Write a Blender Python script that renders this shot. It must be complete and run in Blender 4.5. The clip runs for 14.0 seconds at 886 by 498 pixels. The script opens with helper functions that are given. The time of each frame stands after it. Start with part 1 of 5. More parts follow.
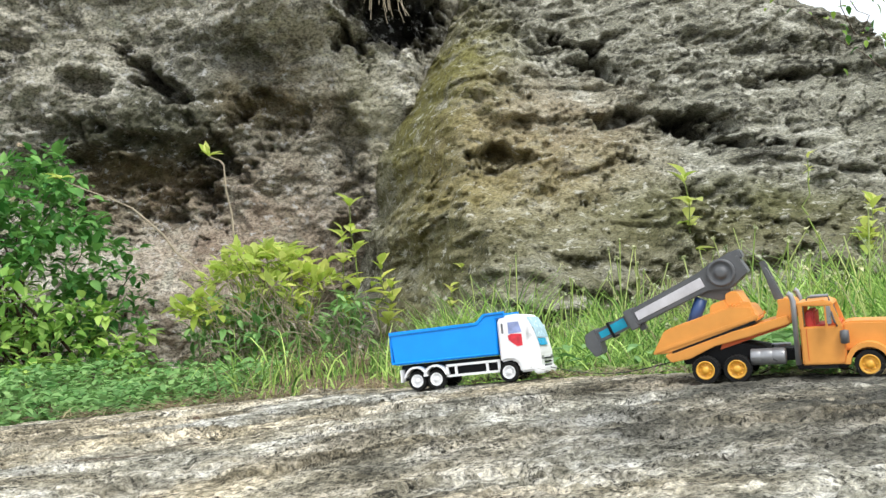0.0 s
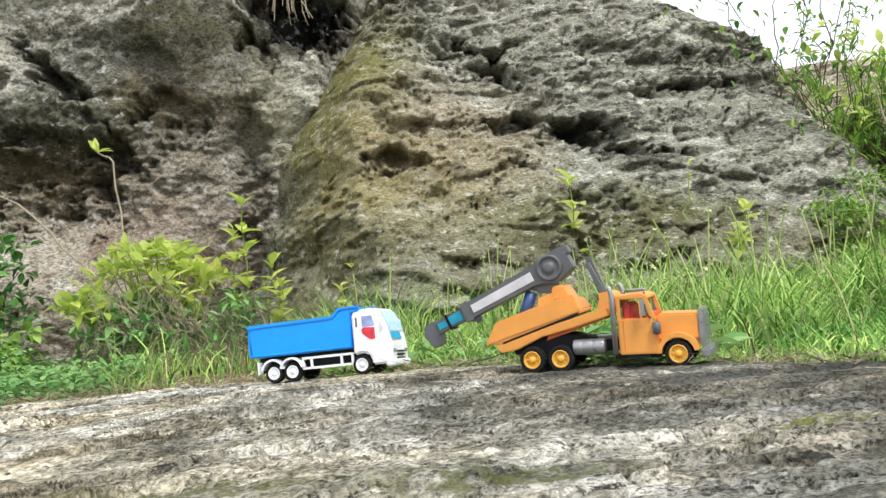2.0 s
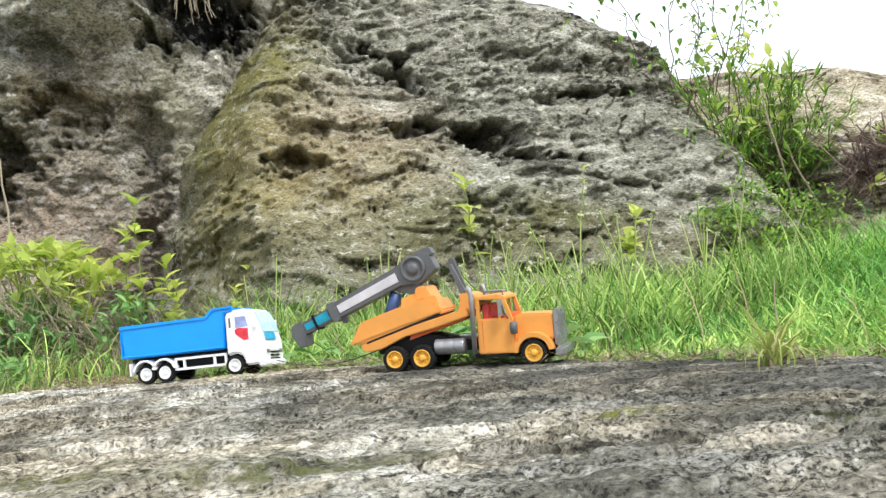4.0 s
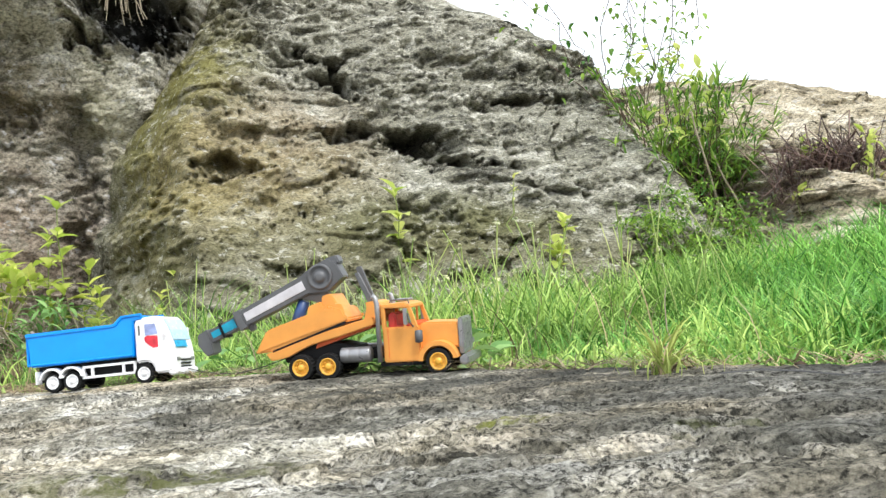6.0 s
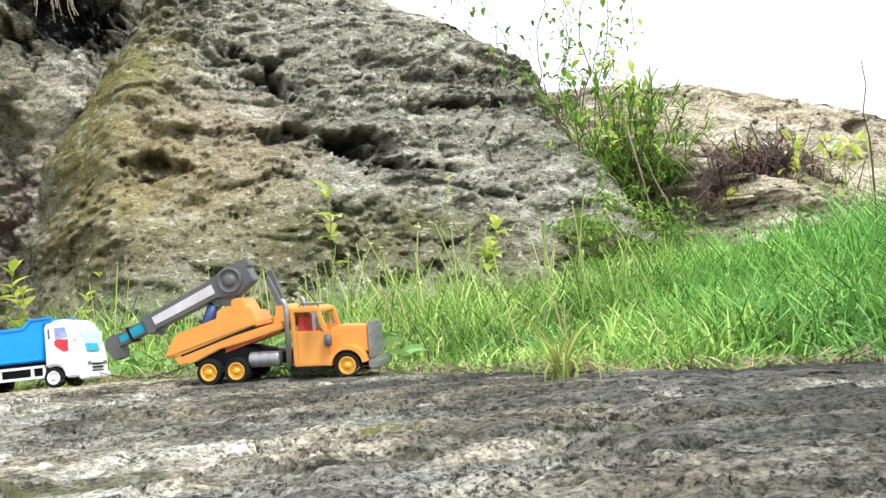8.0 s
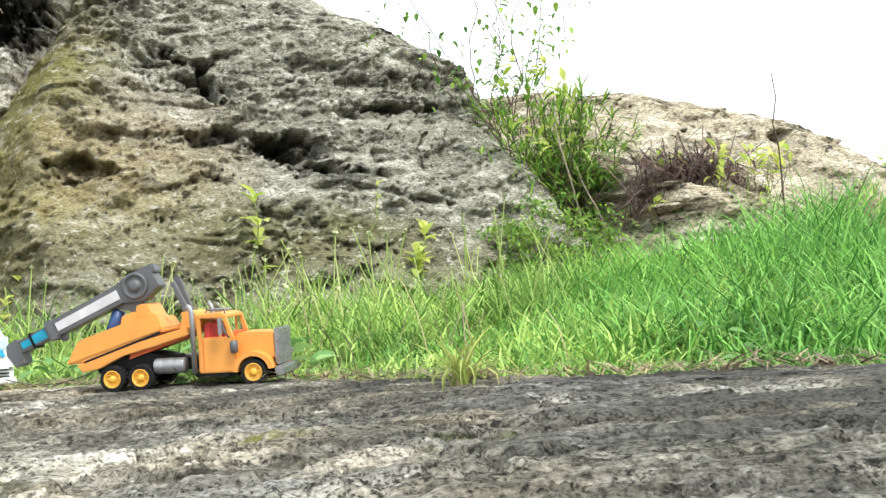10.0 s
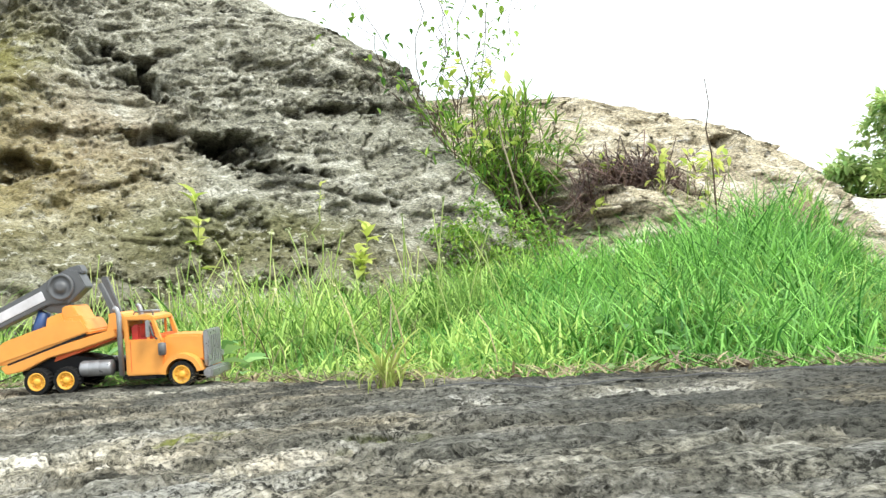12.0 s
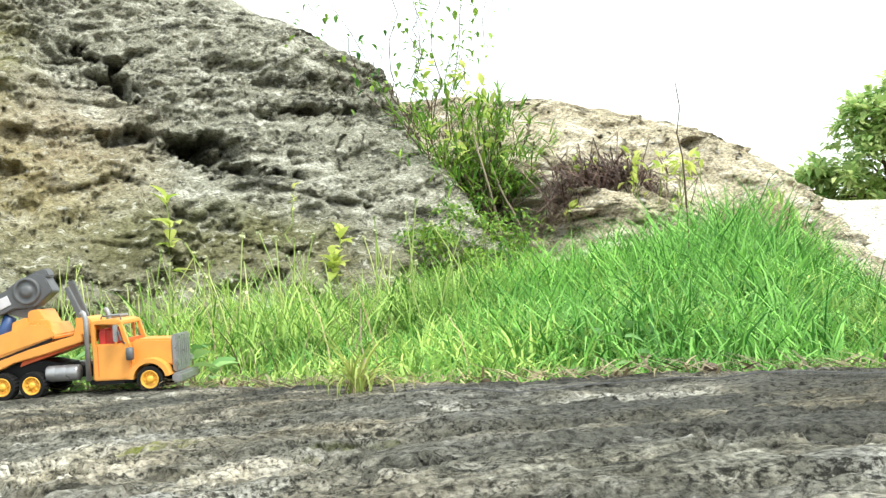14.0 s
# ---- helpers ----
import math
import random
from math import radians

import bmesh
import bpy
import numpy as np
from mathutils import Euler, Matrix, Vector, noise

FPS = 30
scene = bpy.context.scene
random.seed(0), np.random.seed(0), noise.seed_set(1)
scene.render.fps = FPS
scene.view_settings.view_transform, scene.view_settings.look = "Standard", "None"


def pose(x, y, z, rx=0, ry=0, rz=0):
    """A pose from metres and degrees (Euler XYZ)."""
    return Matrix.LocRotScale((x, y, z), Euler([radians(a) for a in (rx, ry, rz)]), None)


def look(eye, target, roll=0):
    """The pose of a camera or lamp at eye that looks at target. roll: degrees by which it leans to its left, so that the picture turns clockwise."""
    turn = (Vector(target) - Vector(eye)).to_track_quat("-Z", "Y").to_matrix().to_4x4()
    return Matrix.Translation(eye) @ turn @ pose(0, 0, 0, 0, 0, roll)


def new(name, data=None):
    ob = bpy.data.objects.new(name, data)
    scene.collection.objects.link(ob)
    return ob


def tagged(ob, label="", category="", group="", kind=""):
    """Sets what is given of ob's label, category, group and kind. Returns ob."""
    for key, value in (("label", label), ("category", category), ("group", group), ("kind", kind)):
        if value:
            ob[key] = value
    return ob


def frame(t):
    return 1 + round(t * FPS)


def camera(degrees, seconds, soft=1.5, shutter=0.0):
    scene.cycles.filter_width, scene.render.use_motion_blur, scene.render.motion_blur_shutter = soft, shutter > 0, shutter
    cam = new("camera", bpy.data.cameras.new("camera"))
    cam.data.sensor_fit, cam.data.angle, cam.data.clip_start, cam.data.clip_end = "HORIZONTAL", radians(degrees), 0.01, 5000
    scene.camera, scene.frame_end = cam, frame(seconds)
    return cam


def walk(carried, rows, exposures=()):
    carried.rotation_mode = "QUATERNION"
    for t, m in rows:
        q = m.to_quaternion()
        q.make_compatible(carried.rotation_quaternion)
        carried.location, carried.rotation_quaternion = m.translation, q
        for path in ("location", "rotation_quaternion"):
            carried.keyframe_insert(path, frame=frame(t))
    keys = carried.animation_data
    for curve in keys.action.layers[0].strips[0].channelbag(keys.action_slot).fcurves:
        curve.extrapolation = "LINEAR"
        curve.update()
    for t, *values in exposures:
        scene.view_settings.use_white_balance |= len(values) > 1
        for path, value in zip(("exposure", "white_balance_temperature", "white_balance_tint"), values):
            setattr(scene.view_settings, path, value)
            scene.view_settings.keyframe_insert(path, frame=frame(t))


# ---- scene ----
cam = camera(48.9, 14.0, 1.4)
METRES, EYE, TILT, LEAN, TURN = 0.5, 0.19, 1.5, 3.0, 0.0
ROWS = [
    (0.0, 0.0, 0.0, 0.0, -0.0, 0.0, 0.0),
    (0.5, 0.0751, -0.0382, -0.0133, -0.58, 0.06, -0.09),
    (1.0, 0.1539, -0.0741, -0.0233, -1.67, 0.15, -0.22),
    (1.5, 0.2292, -0.1066, -0.0294, -3.03, 0.25, -0.46),
    (2.0, 0.2978, -0.1328, -0.0369, -4.34, 0.32, -0.6),
    (2.5, 0.3572, -0.1571, -0.0439, -5.59, 0.45, -0.74),
    (3.0, 0.4081, -0.1791, -0.0489, -6.88, 0.5, -0.87),
    (5.5, 0.5814, -0.2316, -0.0369, -11.53, 0.91, -1.11),
    (6.0, 0.6181, -0.2389, -0.0303, -12.27, 0.98, -1.23),
    (6.5, 0.6558, -0.2477, -0.027, -13.06, 0.92, -1.21),
    (7.0, 0.6879, -0.2565, -0.0235, -13.87, 1.02, -1.3),
    (7.5, 0.7158, -0.2627, -0.0195, -14.65, 1.13, -1.37),
    (8.0, 0.7424, -0.2715, -0.0163, -15.36, 1.11, -1.42),
    (8.5, 0.7737, -0.283, -0.0134, -16.19, 1.05, -1.5),
    (9.0, 0.8032, -0.2939, -0.0088, -17.07, 1.26, -1.55),
    (11.5, 0.8975, -0.341, -0.0029, -21.04, 1.48, -1.81),
    (12.0, 0.9067, -0.345, 0.0002, -21.72, 1.61, -1.87),
    (12.5, 0.9129, -0.3459, 0.0019, -22.27, 1.65, -1.9),
    (13.0, 0.9173, -0.3461, 0.0044, -22.67, 1.69, -1.9),
    (13.5, 0.9204, -0.346, 0.0067, -22.99, 1.71, -1.86),
    (14.0, 0.9223, -0.3457, 0.0109, -23.18, 1.71, -1.85),
]
EXPOSURES = [(0.0, 0.14, 6250, 8), (3.0, 0.24, 6250, 9), (6.5, 0.39, 6250, 9), (9.0, 0.47, 6300, 8), (12.5, 0.60, 6350, 4), (14.0, 0.65, 6400, 2)]
walk(cam, [(t, pose(0, 0, EYE, TILT, LEAN, TURN) @ pose(METRES * x, METRES * y, METRES * z, 90 + pitch, roll, yaw)) for t, x, y, z, yaw, pitch, roll in ROWS], EXPOSURES)

# ---- light: bright thin overcast, open sky to the right ----
world = bpy.data.worlds.new("sky")
scene.world = world
world.use_nodes = True
wn, wl = world.node_tree.nodes, world.node_tree.links
sky = wn.new("ShaderNodeTexSky")
sky.sky_type, sky.sun_disc = "NISHITA", False
SUN_EL, SUN_AZ = radians(56), radians(155)   # azimuth clockwise from +y
sky.sun_elevation, sky.sun_rotation = SUN_EL, SUN_AZ
sky.air_density, sky.dust_density = 1.0, 4.0
cloud = wn.new("ShaderNodeMixRGB")
cloud.inputs["Fac"].default_value = 0.75
cloud.inputs["Color2"].default_value = (15.0, 15.3, 15.6, 1)
wl.new(sky.outputs[0], cloud.inputs["Color1"])
wl.new(cloud.outputs[0], wn["Background"].inputs["Color"])
wn["Background"].inputs["Strength"].default_value = 0.10
sun = new("sun", bpy.data.lights.new("sun", "SUN"))
sun.data.energy, sun.data.angle, sun.data.color = 2.4, radians(12), (1.0, 0.96, 0.88)
sun_dir = Vector((math.sin(SUN_AZ) * math.cos(SUN_EL), math.cos(SUN_AZ) * math.cos(SUN_EL), math.sin(SUN_EL)))
sun.matrix_world = look(sun_dir * 30, (0, 0, 0))

# ---- numeric helpers ----
def lattice(ix, iy, iz, seed):
    h = (np.asarray(ix) * 374761393 + iy * 668265263 + iz * 2147483647 + seed * 974634777) & 0xFFFFFFFF
    h = ((h ^ (h >> 13)) * 1274126177) & 0xFFFFFFFF
    h = ((h ^ (h >> 16)) * 2246822519) & 0xFFFFFFFF
    return ((h ^ (h >> 15)) & 0xFFFFFF) / 0xFFFFFF


def vnoise(x, y, z=0.0, seed=0):
    """Smooth value noise, -1 to 1, on arrays."""
    x, y, z = np.broadcast_arrays(np.asarray(x, float), np.asarray(y, float), np.asarray(z, float))
    fx, fy, fz = np.floor(x), np.floor(y), np.floor(z)
    ix, iy, iz = fx.astype(np.int64), fy.astype(np.int64), fz.astype(np.int64)
    u, v, w = x - fx, y - fy, z - fz
    u, v, w = u * u * u * (u * (6 * u - 15) + 10), v * v * v * (v * (6 * v - 15) + 10), w * w * w * (w * (6 * w - 15) + 10)
    out = 0
    for dx in (0, 1):
        for dy in (0, 1):
            for dz in (0, 1):
                k = (u if dx else 1 - u) * (v if dy else 1 - v) * (w if dz else 1 - w)
                out = out + k * lattice(ix + dx, iy + dy, iz + dz, seed)
    return out * 2 - 1


def fbm(x, y, z=0.0, octaves=4, seed=0, gain=0.5):
    total, amp = 0, 1.0
    for o in range(octaves):
        total = total + amp * vnoise(x, y, z, seed + 17 * o)
        x, y, z, amp = x * 2.03 + 5.2, y * 2.03 + 1.7, z * 2.03 + 9.1, amp * gain
    return total


def ridged(x, y, z=0.0, octaves=4, seed=0):
    total, amp = 0, 1.0
    for o in range(octaves):
        total = total + amp * (1 - 2 * np.abs(vnoise(x, y, z, seed + 31 * o)))
        x, y, z, amp = x * 2.1 + 3.3, y * 2.1 + 7.7, z * 2.1 + 1.9, amp * 0.5
    return total


def smooth(e0, e1, v):
    t = np.clip((v - e0) / (e1 - e0), 0, 1)
    return t * t * (3 - 2 * t)


def grid_mesh(name, X, Y, Z, material):
    """A mesh from arrays of one shape, rows by columns."""
    nr, nc = X.shape
    co = np.stack([X, Y, Z], -1).reshape(-1, 3)
    i = np.arange(nr * nc).reshape(nr, nc)
    quads = np.stack([i[:-1, :-1], i[:-1, 1:], i[1:, 1:], i[1:, :-1]], -1).reshape(-1, 4)
    return raw_mesh(name, co, quads, material)


def raw_mesh(name, co, faces, material, smooth_faces=True):
    """A mesh from vertex and face arrays; all faces have the same number of corners."""
    me = bpy.data.meshes.new(name)
    n, k = faces.shape
    me.vertices.add(len(co))
    me.vertices.foreach_set("co", np.asarray(co, np.float32).ravel())
    me.loops.add(n * k)
    me.loops.foreach_set("vertex_index", faces.astype(np.int32).ravel())
    me.polygons.add(n)
    me.polygons.foreach_set("loop_start", np.arange(0, n * k, k, dtype=np.int32))
    me.polygons.foreach_set("loop_total", np.full(n, k, np.int32))
    me.update(calc_edges=True)
    me.polygons.foreach_set("use_smooth", np.full(n, smooth_faces, bool))
    me.materials.append(material)
    return me


def link_bm(name, bm, material, parent=None, label="", smooth_faces=False):
    me = bpy.data.meshes.new(name)
    bmesh.ops.recalc_face_normals(bm, faces=bm.faces)
    for f in bm.faces:
        f.smooth = smooth_faces
    bm.to_mesh(me)
    bm.free()
    me.materials.append(material)
    ob = new(name, me)
    if parent is not None:
        ob.parent = parent
    if label:
        ob["label"] = label
    return ob


def part(name, bm, material, parent, label="", smooth_faces=False):
    return link_bm(name, bm, material, parent, label, smooth_faces)



# ---- materials ----
def node_material(name):
    m = bpy.data.materials.new(name)
    m.use_nodes = True
    nt = m.node_tree
    return m, nt, nt.nodes["Principled BSDF"]


def ramp_node(nt, stops, source):
    r = nt.nodes.new("ShaderNodeValToRGB")
    while len(r.color_ramp.elements) < len(stops):
        r.color_ramp.elements.new(0.5)
    for e, (p, c) in zip(r.color_ramp.elements, stops):
        e.position, e.color = p, (*c, 1) if len(c) == 3 else c
    nt.links.new(source, r.inputs["Fac"])
    return r.outputs["Color"]


def noise_node(nt, scale, detail=6.0, rough=0.6, stretch=(1, 1, 1), offset=(0, 0, 0), distortion=0.0):
    tc = nt.nodes.new("ShaderNodeTexCoord")
    mp = nt.nodes.new("ShaderNodeMapping")
    mp.inputs["Scale"].default_value = stretch
    mp.inputs["Location"].default_value = offset
    nt.links.new(tc.outputs["Object"], mp.inputs["Vector"])
    n = nt.nodes.new("ShaderNodeTexNoise")
    n.inputs["Scale"].default_value, n.inputs["Detail"].default_value = scale, detail
    n.inputs["Roughness"].default_value, n.inputs["Distortion"].default_value = rough, distortion
    nt.links.new(mp.outputs["Vector"], n.inputs["Vector"])
    return n.outputs["Fac"]


def mix_node(nt, fac, a, b, mode="MIX"):
    m = nt.nodes.new("ShaderNodeMixRGB")
    m.blend_type = mode
    for sock, v in (("Fac", fac), ("Color1", a), ("Color2", b)):
        if isinstance(v, bpy.types.NodeSocket):
            nt.links.new(v, m.inputs[sock])
        elif isinstance(v, tuple):
            m.inputs[sock].default_value = (*v, 1)
        else:
            m.inputs[sock].default_value = v
    return m.outputs["Color"]


def bump_node(nt, bsdf, height, strength, distance):
    b = nt.nodes.new("ShaderNodeBump")
    b.inputs["Strength"].default_value, b.inputs["Distance"].default_value = strength, distance
    nt.links.new(height, b.inputs["Height"])
    nt.links.new(b.outputs["Normal"], bsdf.inputs["Normal"])


def patch_node(nt, centre, size, soft):
    """1 within an ellipsoid round centre, fading out: the extent of a growth, stain or painted shade."""
    tc = nt.nodes.new("ShaderNodeTexCoord")
    mp = nt.nodes.new("ShaderNodeMapping")
    mp.inputs["Location"].default_value = [-c / s for c, s in zip(centre, size)]
    mp.inputs["Scale"].default_value = [1 / s for s in size]
    nt.links.new(tc.outputs["Object"], mp.inputs["Vector"])
    ln = nt.nodes.new("ShaderNodeVectorMath")
    ln.operation = "LENGTH"
    nt.links.new(mp.outputs["Vector"], ln.inputs[0])
    mr = nt.nodes.new("ShaderNodeMapRange")
    mr.inputs["From Min"].default_value, mr.inputs["From Max"].default_value = 1.0 - soft, 1.0 + soft
    mr.inputs["To Min"].default_value, mr.inputs["To Max"].default_value = 1.0, 0.0
    nt.links.new(ln.outputs["Value"], mr.inputs["Value"])
    return mr.outputs["Result"]


def times(nt, a, b):
    m = nt.nodes.new("ShaderNodeMath")
    m.operation = "MULTIPLY"
    for i, v in enumerate((a, b)):
        if isinstance(v, bpy.types.NodeSocket):
            nt.links.new(v, m.inputs[i])
        else:
            m.inputs[i].default_value = v
    return m.outputs[0]


def rock_material(name, dark, mid, light, stretch=(1, 1, 1), scale=4.0, patches=(), speck=60.0, bump=0.012, lichen=0.5, spread=1.0):
    m, nt, bs = node_material(name)
    big = noise_node(nt, scale, 10, 0.72, stretch)
    col = ramp_node(nt, [(0.5 - 0.10 * spread, dark), (0.5 - 0.035 * spread, mid), (0.5 + 0.035 * spread, mid), (0.5 + 0.10 * spread, light)], big)
    fine = noise_node(nt, speck, 8, 0.75, stretch)
    grain = ramp_node(nt, [(0.5 - 0.11 * spread, (0.26, 0.26, 0.25)), (0.5 - 0.03 * spread, (0.82, 0.82, 0.81)), (0.5 + 0.03 * spread, (1.1, 1.1, 1.08)), (0.5 + 0.11 * spread, (1.6, 1.58, 1.52))], fine)
    col = mix_node(nt, 1.0, col, grain, "MULTIPLY")
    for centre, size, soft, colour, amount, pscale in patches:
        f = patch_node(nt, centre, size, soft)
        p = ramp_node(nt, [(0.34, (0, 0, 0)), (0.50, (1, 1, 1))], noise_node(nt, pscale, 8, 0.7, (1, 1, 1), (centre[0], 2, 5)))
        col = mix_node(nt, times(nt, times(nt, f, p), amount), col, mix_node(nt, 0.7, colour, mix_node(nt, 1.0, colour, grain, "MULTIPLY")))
    pale = ramp_node(nt, [(0.57, (0, 0, 0)), (0.61, (1, 1, 1))], noise_node(nt, scale * 3.5, 9, 0.74, stretch, (3, 1, 7)))
    col = mix_node(nt, times(nt, pale, lichen), col, tuple(min(0.66, c * 1.3) for c in light))
    soot = ramp_node(nt, [(0.36, (1, 1, 1)), (0.41, (0, 0, 0))], noise_node(nt, scale * 2.6, 9, 0.74, stretch, (9, 4, 2)))
    col = mix_node(nt, times(nt, soot, 0.75), col, tuple(c * 0.55 for c in dark))
    nt.links.new(col, bs.inputs["Base Color"])
    bs.inputs["Roughness"].default_value = 0.95
    bs.inputs["Specular IOR Level"].default_value = 0.15
    h = mix_node(nt, 0.5, noise_node(nt, speck * 0.35, 10, 0.75, stretch), fine)
    bump_node(nt, bs, h, 1.0, bump)
    return m


OCHRE, CLEFT_SHADE = (0.22, 0.15, 0.07), (0.04, 0.038, 0.034)
rock_boulder = rock_material("weathered_limestone", (0.092, 0.09, 0.073), (0.275, 0.268, 0.215), (0.50, 0.49, 0.425), (1, 1, 1.9), 4.2, [
    ((0.0, 5.6, 1.3), (0.42, 1.3, 1.1), 0.5, (0.20, 0.185, 0.045), 0.85, 5),
    ((0.3, 4.7, 0.6), (0.6, 1.0, 0.35), 0.5, (0.33, 0.27, 0.10), 0.6, 6),
    ((0.55, 4.9, 0.9), (0.45, 0.8, 0.35), 0.6, (0.36, 0.285, 0.185), 0.5, 5),
    ((-0.40, 6.1, 1.15), (0.10, 0.5, 0.22), 0.6, (0.50, 0.47, 0.34), 0.8, 5),
    ((1.25, 4.1, 0.40), (0.55, 0.5, 0.16), 0.4, (0.15, 0.15, 0.06), 0.75, 4),
    ((-0.1, 4.5, 0.15), (0.9, 0.7, 0.3), 0.4, (0.21, 0.19, 0.075), 0.6, 6),
    ((1.2, 3.9, 0.18), (1.5, 0.8, 0.22), 0.4, (0.17, 0.16, 0.08), 0.6, 5),
], 60.0, 0.025, 0.75)
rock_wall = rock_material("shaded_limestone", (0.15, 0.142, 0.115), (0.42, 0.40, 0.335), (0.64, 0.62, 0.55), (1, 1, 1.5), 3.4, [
    # olive-black over the big hollow, with the recess's shade put into the colour
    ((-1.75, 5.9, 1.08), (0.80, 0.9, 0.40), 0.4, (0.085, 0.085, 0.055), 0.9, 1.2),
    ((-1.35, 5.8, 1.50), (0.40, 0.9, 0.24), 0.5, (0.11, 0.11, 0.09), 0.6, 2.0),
    # near-black: shade inside the cleft hollow, put into the colour
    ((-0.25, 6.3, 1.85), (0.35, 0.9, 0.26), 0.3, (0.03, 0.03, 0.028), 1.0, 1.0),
    ((-0.40, 6.1, 1.20), (0.14, 0.6, 0.28), 0.6, (0.56, 0.54, 0.40), 0.85, 5),
    ((-1.9, 6.0, 0.80), (0.5, 0.6, 0.22), 0.4, OCHRE, 0.5, 3),
    ((-0.95, 5.8, 1.3), (0.3, 0.6, 0.18), 0.5, (0.20, 0.145, 0.05), 0.6, 4),
    # shade of the cleft painted onto the wall beside it
    ((-0.55, 6.1, 0.7), (0.22, 0.5, 0.5), 0.5, CLEFT_SHADE, 0.35, 5),
    ((-0.8, 5.9, 0.7), (0.5, 0.9, 0.75), 0.5, (0.24, 0.195, 0.145), 0.45, 3),
    ((-1.2, 5.7, 0.3), (0.8, 0.5, 0.5), 0.5, (0.34, 0.25, 0.19), 0.6, 6),
], 50.0, 0.025, 0.6)
rock_hill = rock_material("sunlit_sandstone", (0.17, 0.145, 0.10), (0.44, 0.385, 0.28), (0.68, 0.62, 0.50), (1, 1, 1.8), 3.0, (), 50.0, 0.03)

bank_mat = rock_material("pale_bank_earth", (0.36, 0.33, 0.28), (0.56, 0.53, 0.47), (0.72, 0.70, 0.65), (1, 1, 1.8), 1.5, (), 20.0, 0.03)


def math_node(nt, op, a, b):
    m = nt.nodes.new("ShaderNodeMath")
    m.operation = op
    for i, v in enumerate((a, b)):
        if isinstance(v, bpy.types.NodeSocket):
            nt.links.new(v, m.inputs[i])
        else:
            m.inputs[i].default_value = v
    return m.outputs[0]


def slab_material():
    """Pale worn limestone in thin curving beds, with darker areas, cracks, specks and moss."""
    m, nt, bs = node_material("worn_rock_slab")
    tc = nt.nodes.new("ShaderNodeTexCoord")
    sep = nt.nodes.new("ShaderNodeSeparateXYZ")
    nt.links.new(tc.outputs["Object"], sep.inputs[0])
    sx, sy = sep.outputs["X"], sep.outputs["Y"]
    cx = math_node(nt, "MINIMUM", math_node(nt, "MAXIMUM", sx, -0.35), 1.25)
    across = math_node(nt, "ADD", math_node(nt, "SUBTRACT", sy, math_node(nt, "MULTIPLY", cx, 0.30)), math_node(nt, "MULTIPLY", math_node(nt, "MULTIPLY", cx, cx), 0.35))
    com = nt.nodes.new("ShaderNodeCombineXYZ")
    nt.links.new(sx, com.inputs["X"])
    nt.links.new(across, com.inputs["Y"])
    nt.links.new(sep.outputs["Z"], com.inputs["Z"])

    def beds(scale, detail, rough, stretch, offset=(0, 0, 0), distortion=0.0):
        mp = nt.nodes.new("ShaderNodeMapping")
        mp.inputs["Scale"].default_value, mp.inputs["Location"].default_value = stretch, offset
        nt.links.new(com.outputs[0], mp.inputs["Vector"])
        n = nt.nodes.new("ShaderNodeTexNoise")
        n.inputs["Scale"].default_value, n.inputs["Detail"].default_value = scale, detail
        n.inputs["Roughness"].default_value, n.inputs["Distortion"].default_value = rough, distortion
        nt.links.new(mp.outputs[0], n.inputs["Vector"])
        return n.outputs["Fac"]
    coarse = mix_node(nt, 0.35, beds(9.0, 12, 0.76, (0.7, 1.0, 1)), beds(70.0, 8, 0.75, (0.8, 1.0, 1), (2, 2, 2)))
    base = ramp_node(nt, [(0.41, (0.09, 0.086, 0.068)), (0.465, (0.26, 0.25, 0.205)), (0.515, (0.43, 0.416, 0.358)), (0.56, (0.70, 0.685, 0.63))], coarse)
    worn = ramp_node(nt, [(0.40, (0.55, 0.55, 0.54)), (0.50, (1.0, 1.0, 1.0)), (0.60, (1.2, 1.19, 1.165))], beds(3.6, 9, 0.70, (0.7, 1.3, 1), (6, 1, 9)))
    base = mix_node(nt, 1.0, base, worn, "MULTIPLY")
    tan = ramp_node(nt, [(0.42, (1.0, 1.0, 1.0)), (0.60, (1.03, 0.93, 0.78))], beds(3.0, 5, 0.6, (0.6, 1, 1), (4, 4, 4)))
    col = mix_node(nt, 1.0, base, tan, "MULTIPLY")
    broken = ramp_node(nt, [(0.38, (0.25, 0.25, 0.25)), (0.54, (1, 1, 1))], beds(6.0, 9, 0.70, (0.6, 1.3, 1), (2, 8, 1)))
    for centre, size in (((1.00, 1.38, 0.02), (0.85, 0.42, 0.4)), ((1.40, 0.55, 0.02), (0.80, 1.1, 0.4))):
        dark_zone = times(nt, patch_node(nt, centre, size, 0.45), broken)
        col = mix_node(nt, times(nt, dark_zone, 0.92), col, (0.07, 0.071, 0.063))
    smear = ramp_node(nt, [(0.55, (0, 0, 0)), (0.62, (1, 1, 1))], beds(6.0, 11, 0.74, (0.6, 1.3, 1), (5, 2, 3)))
    col = mix_node(nt, times(nt, smear, 0.5), col, (0.085, 0.08, 0.066))
    fine = beds(190.0, 8, 0.75, (0.8, 1.0, 1))
    cluster = beds(18.0, 11, 0.76, (0.55, 1.4, 1), (7, 3, 1))
    specks = ramp_node(nt, [(0.425, (1, 1, 1)), (0.475, (0, 0, 0))], mix_node(nt, 0.5, cluster, fine))
    col = mix_node(nt, times(nt, specks, 0.85), col, (0.036, 0.035, 0.028))
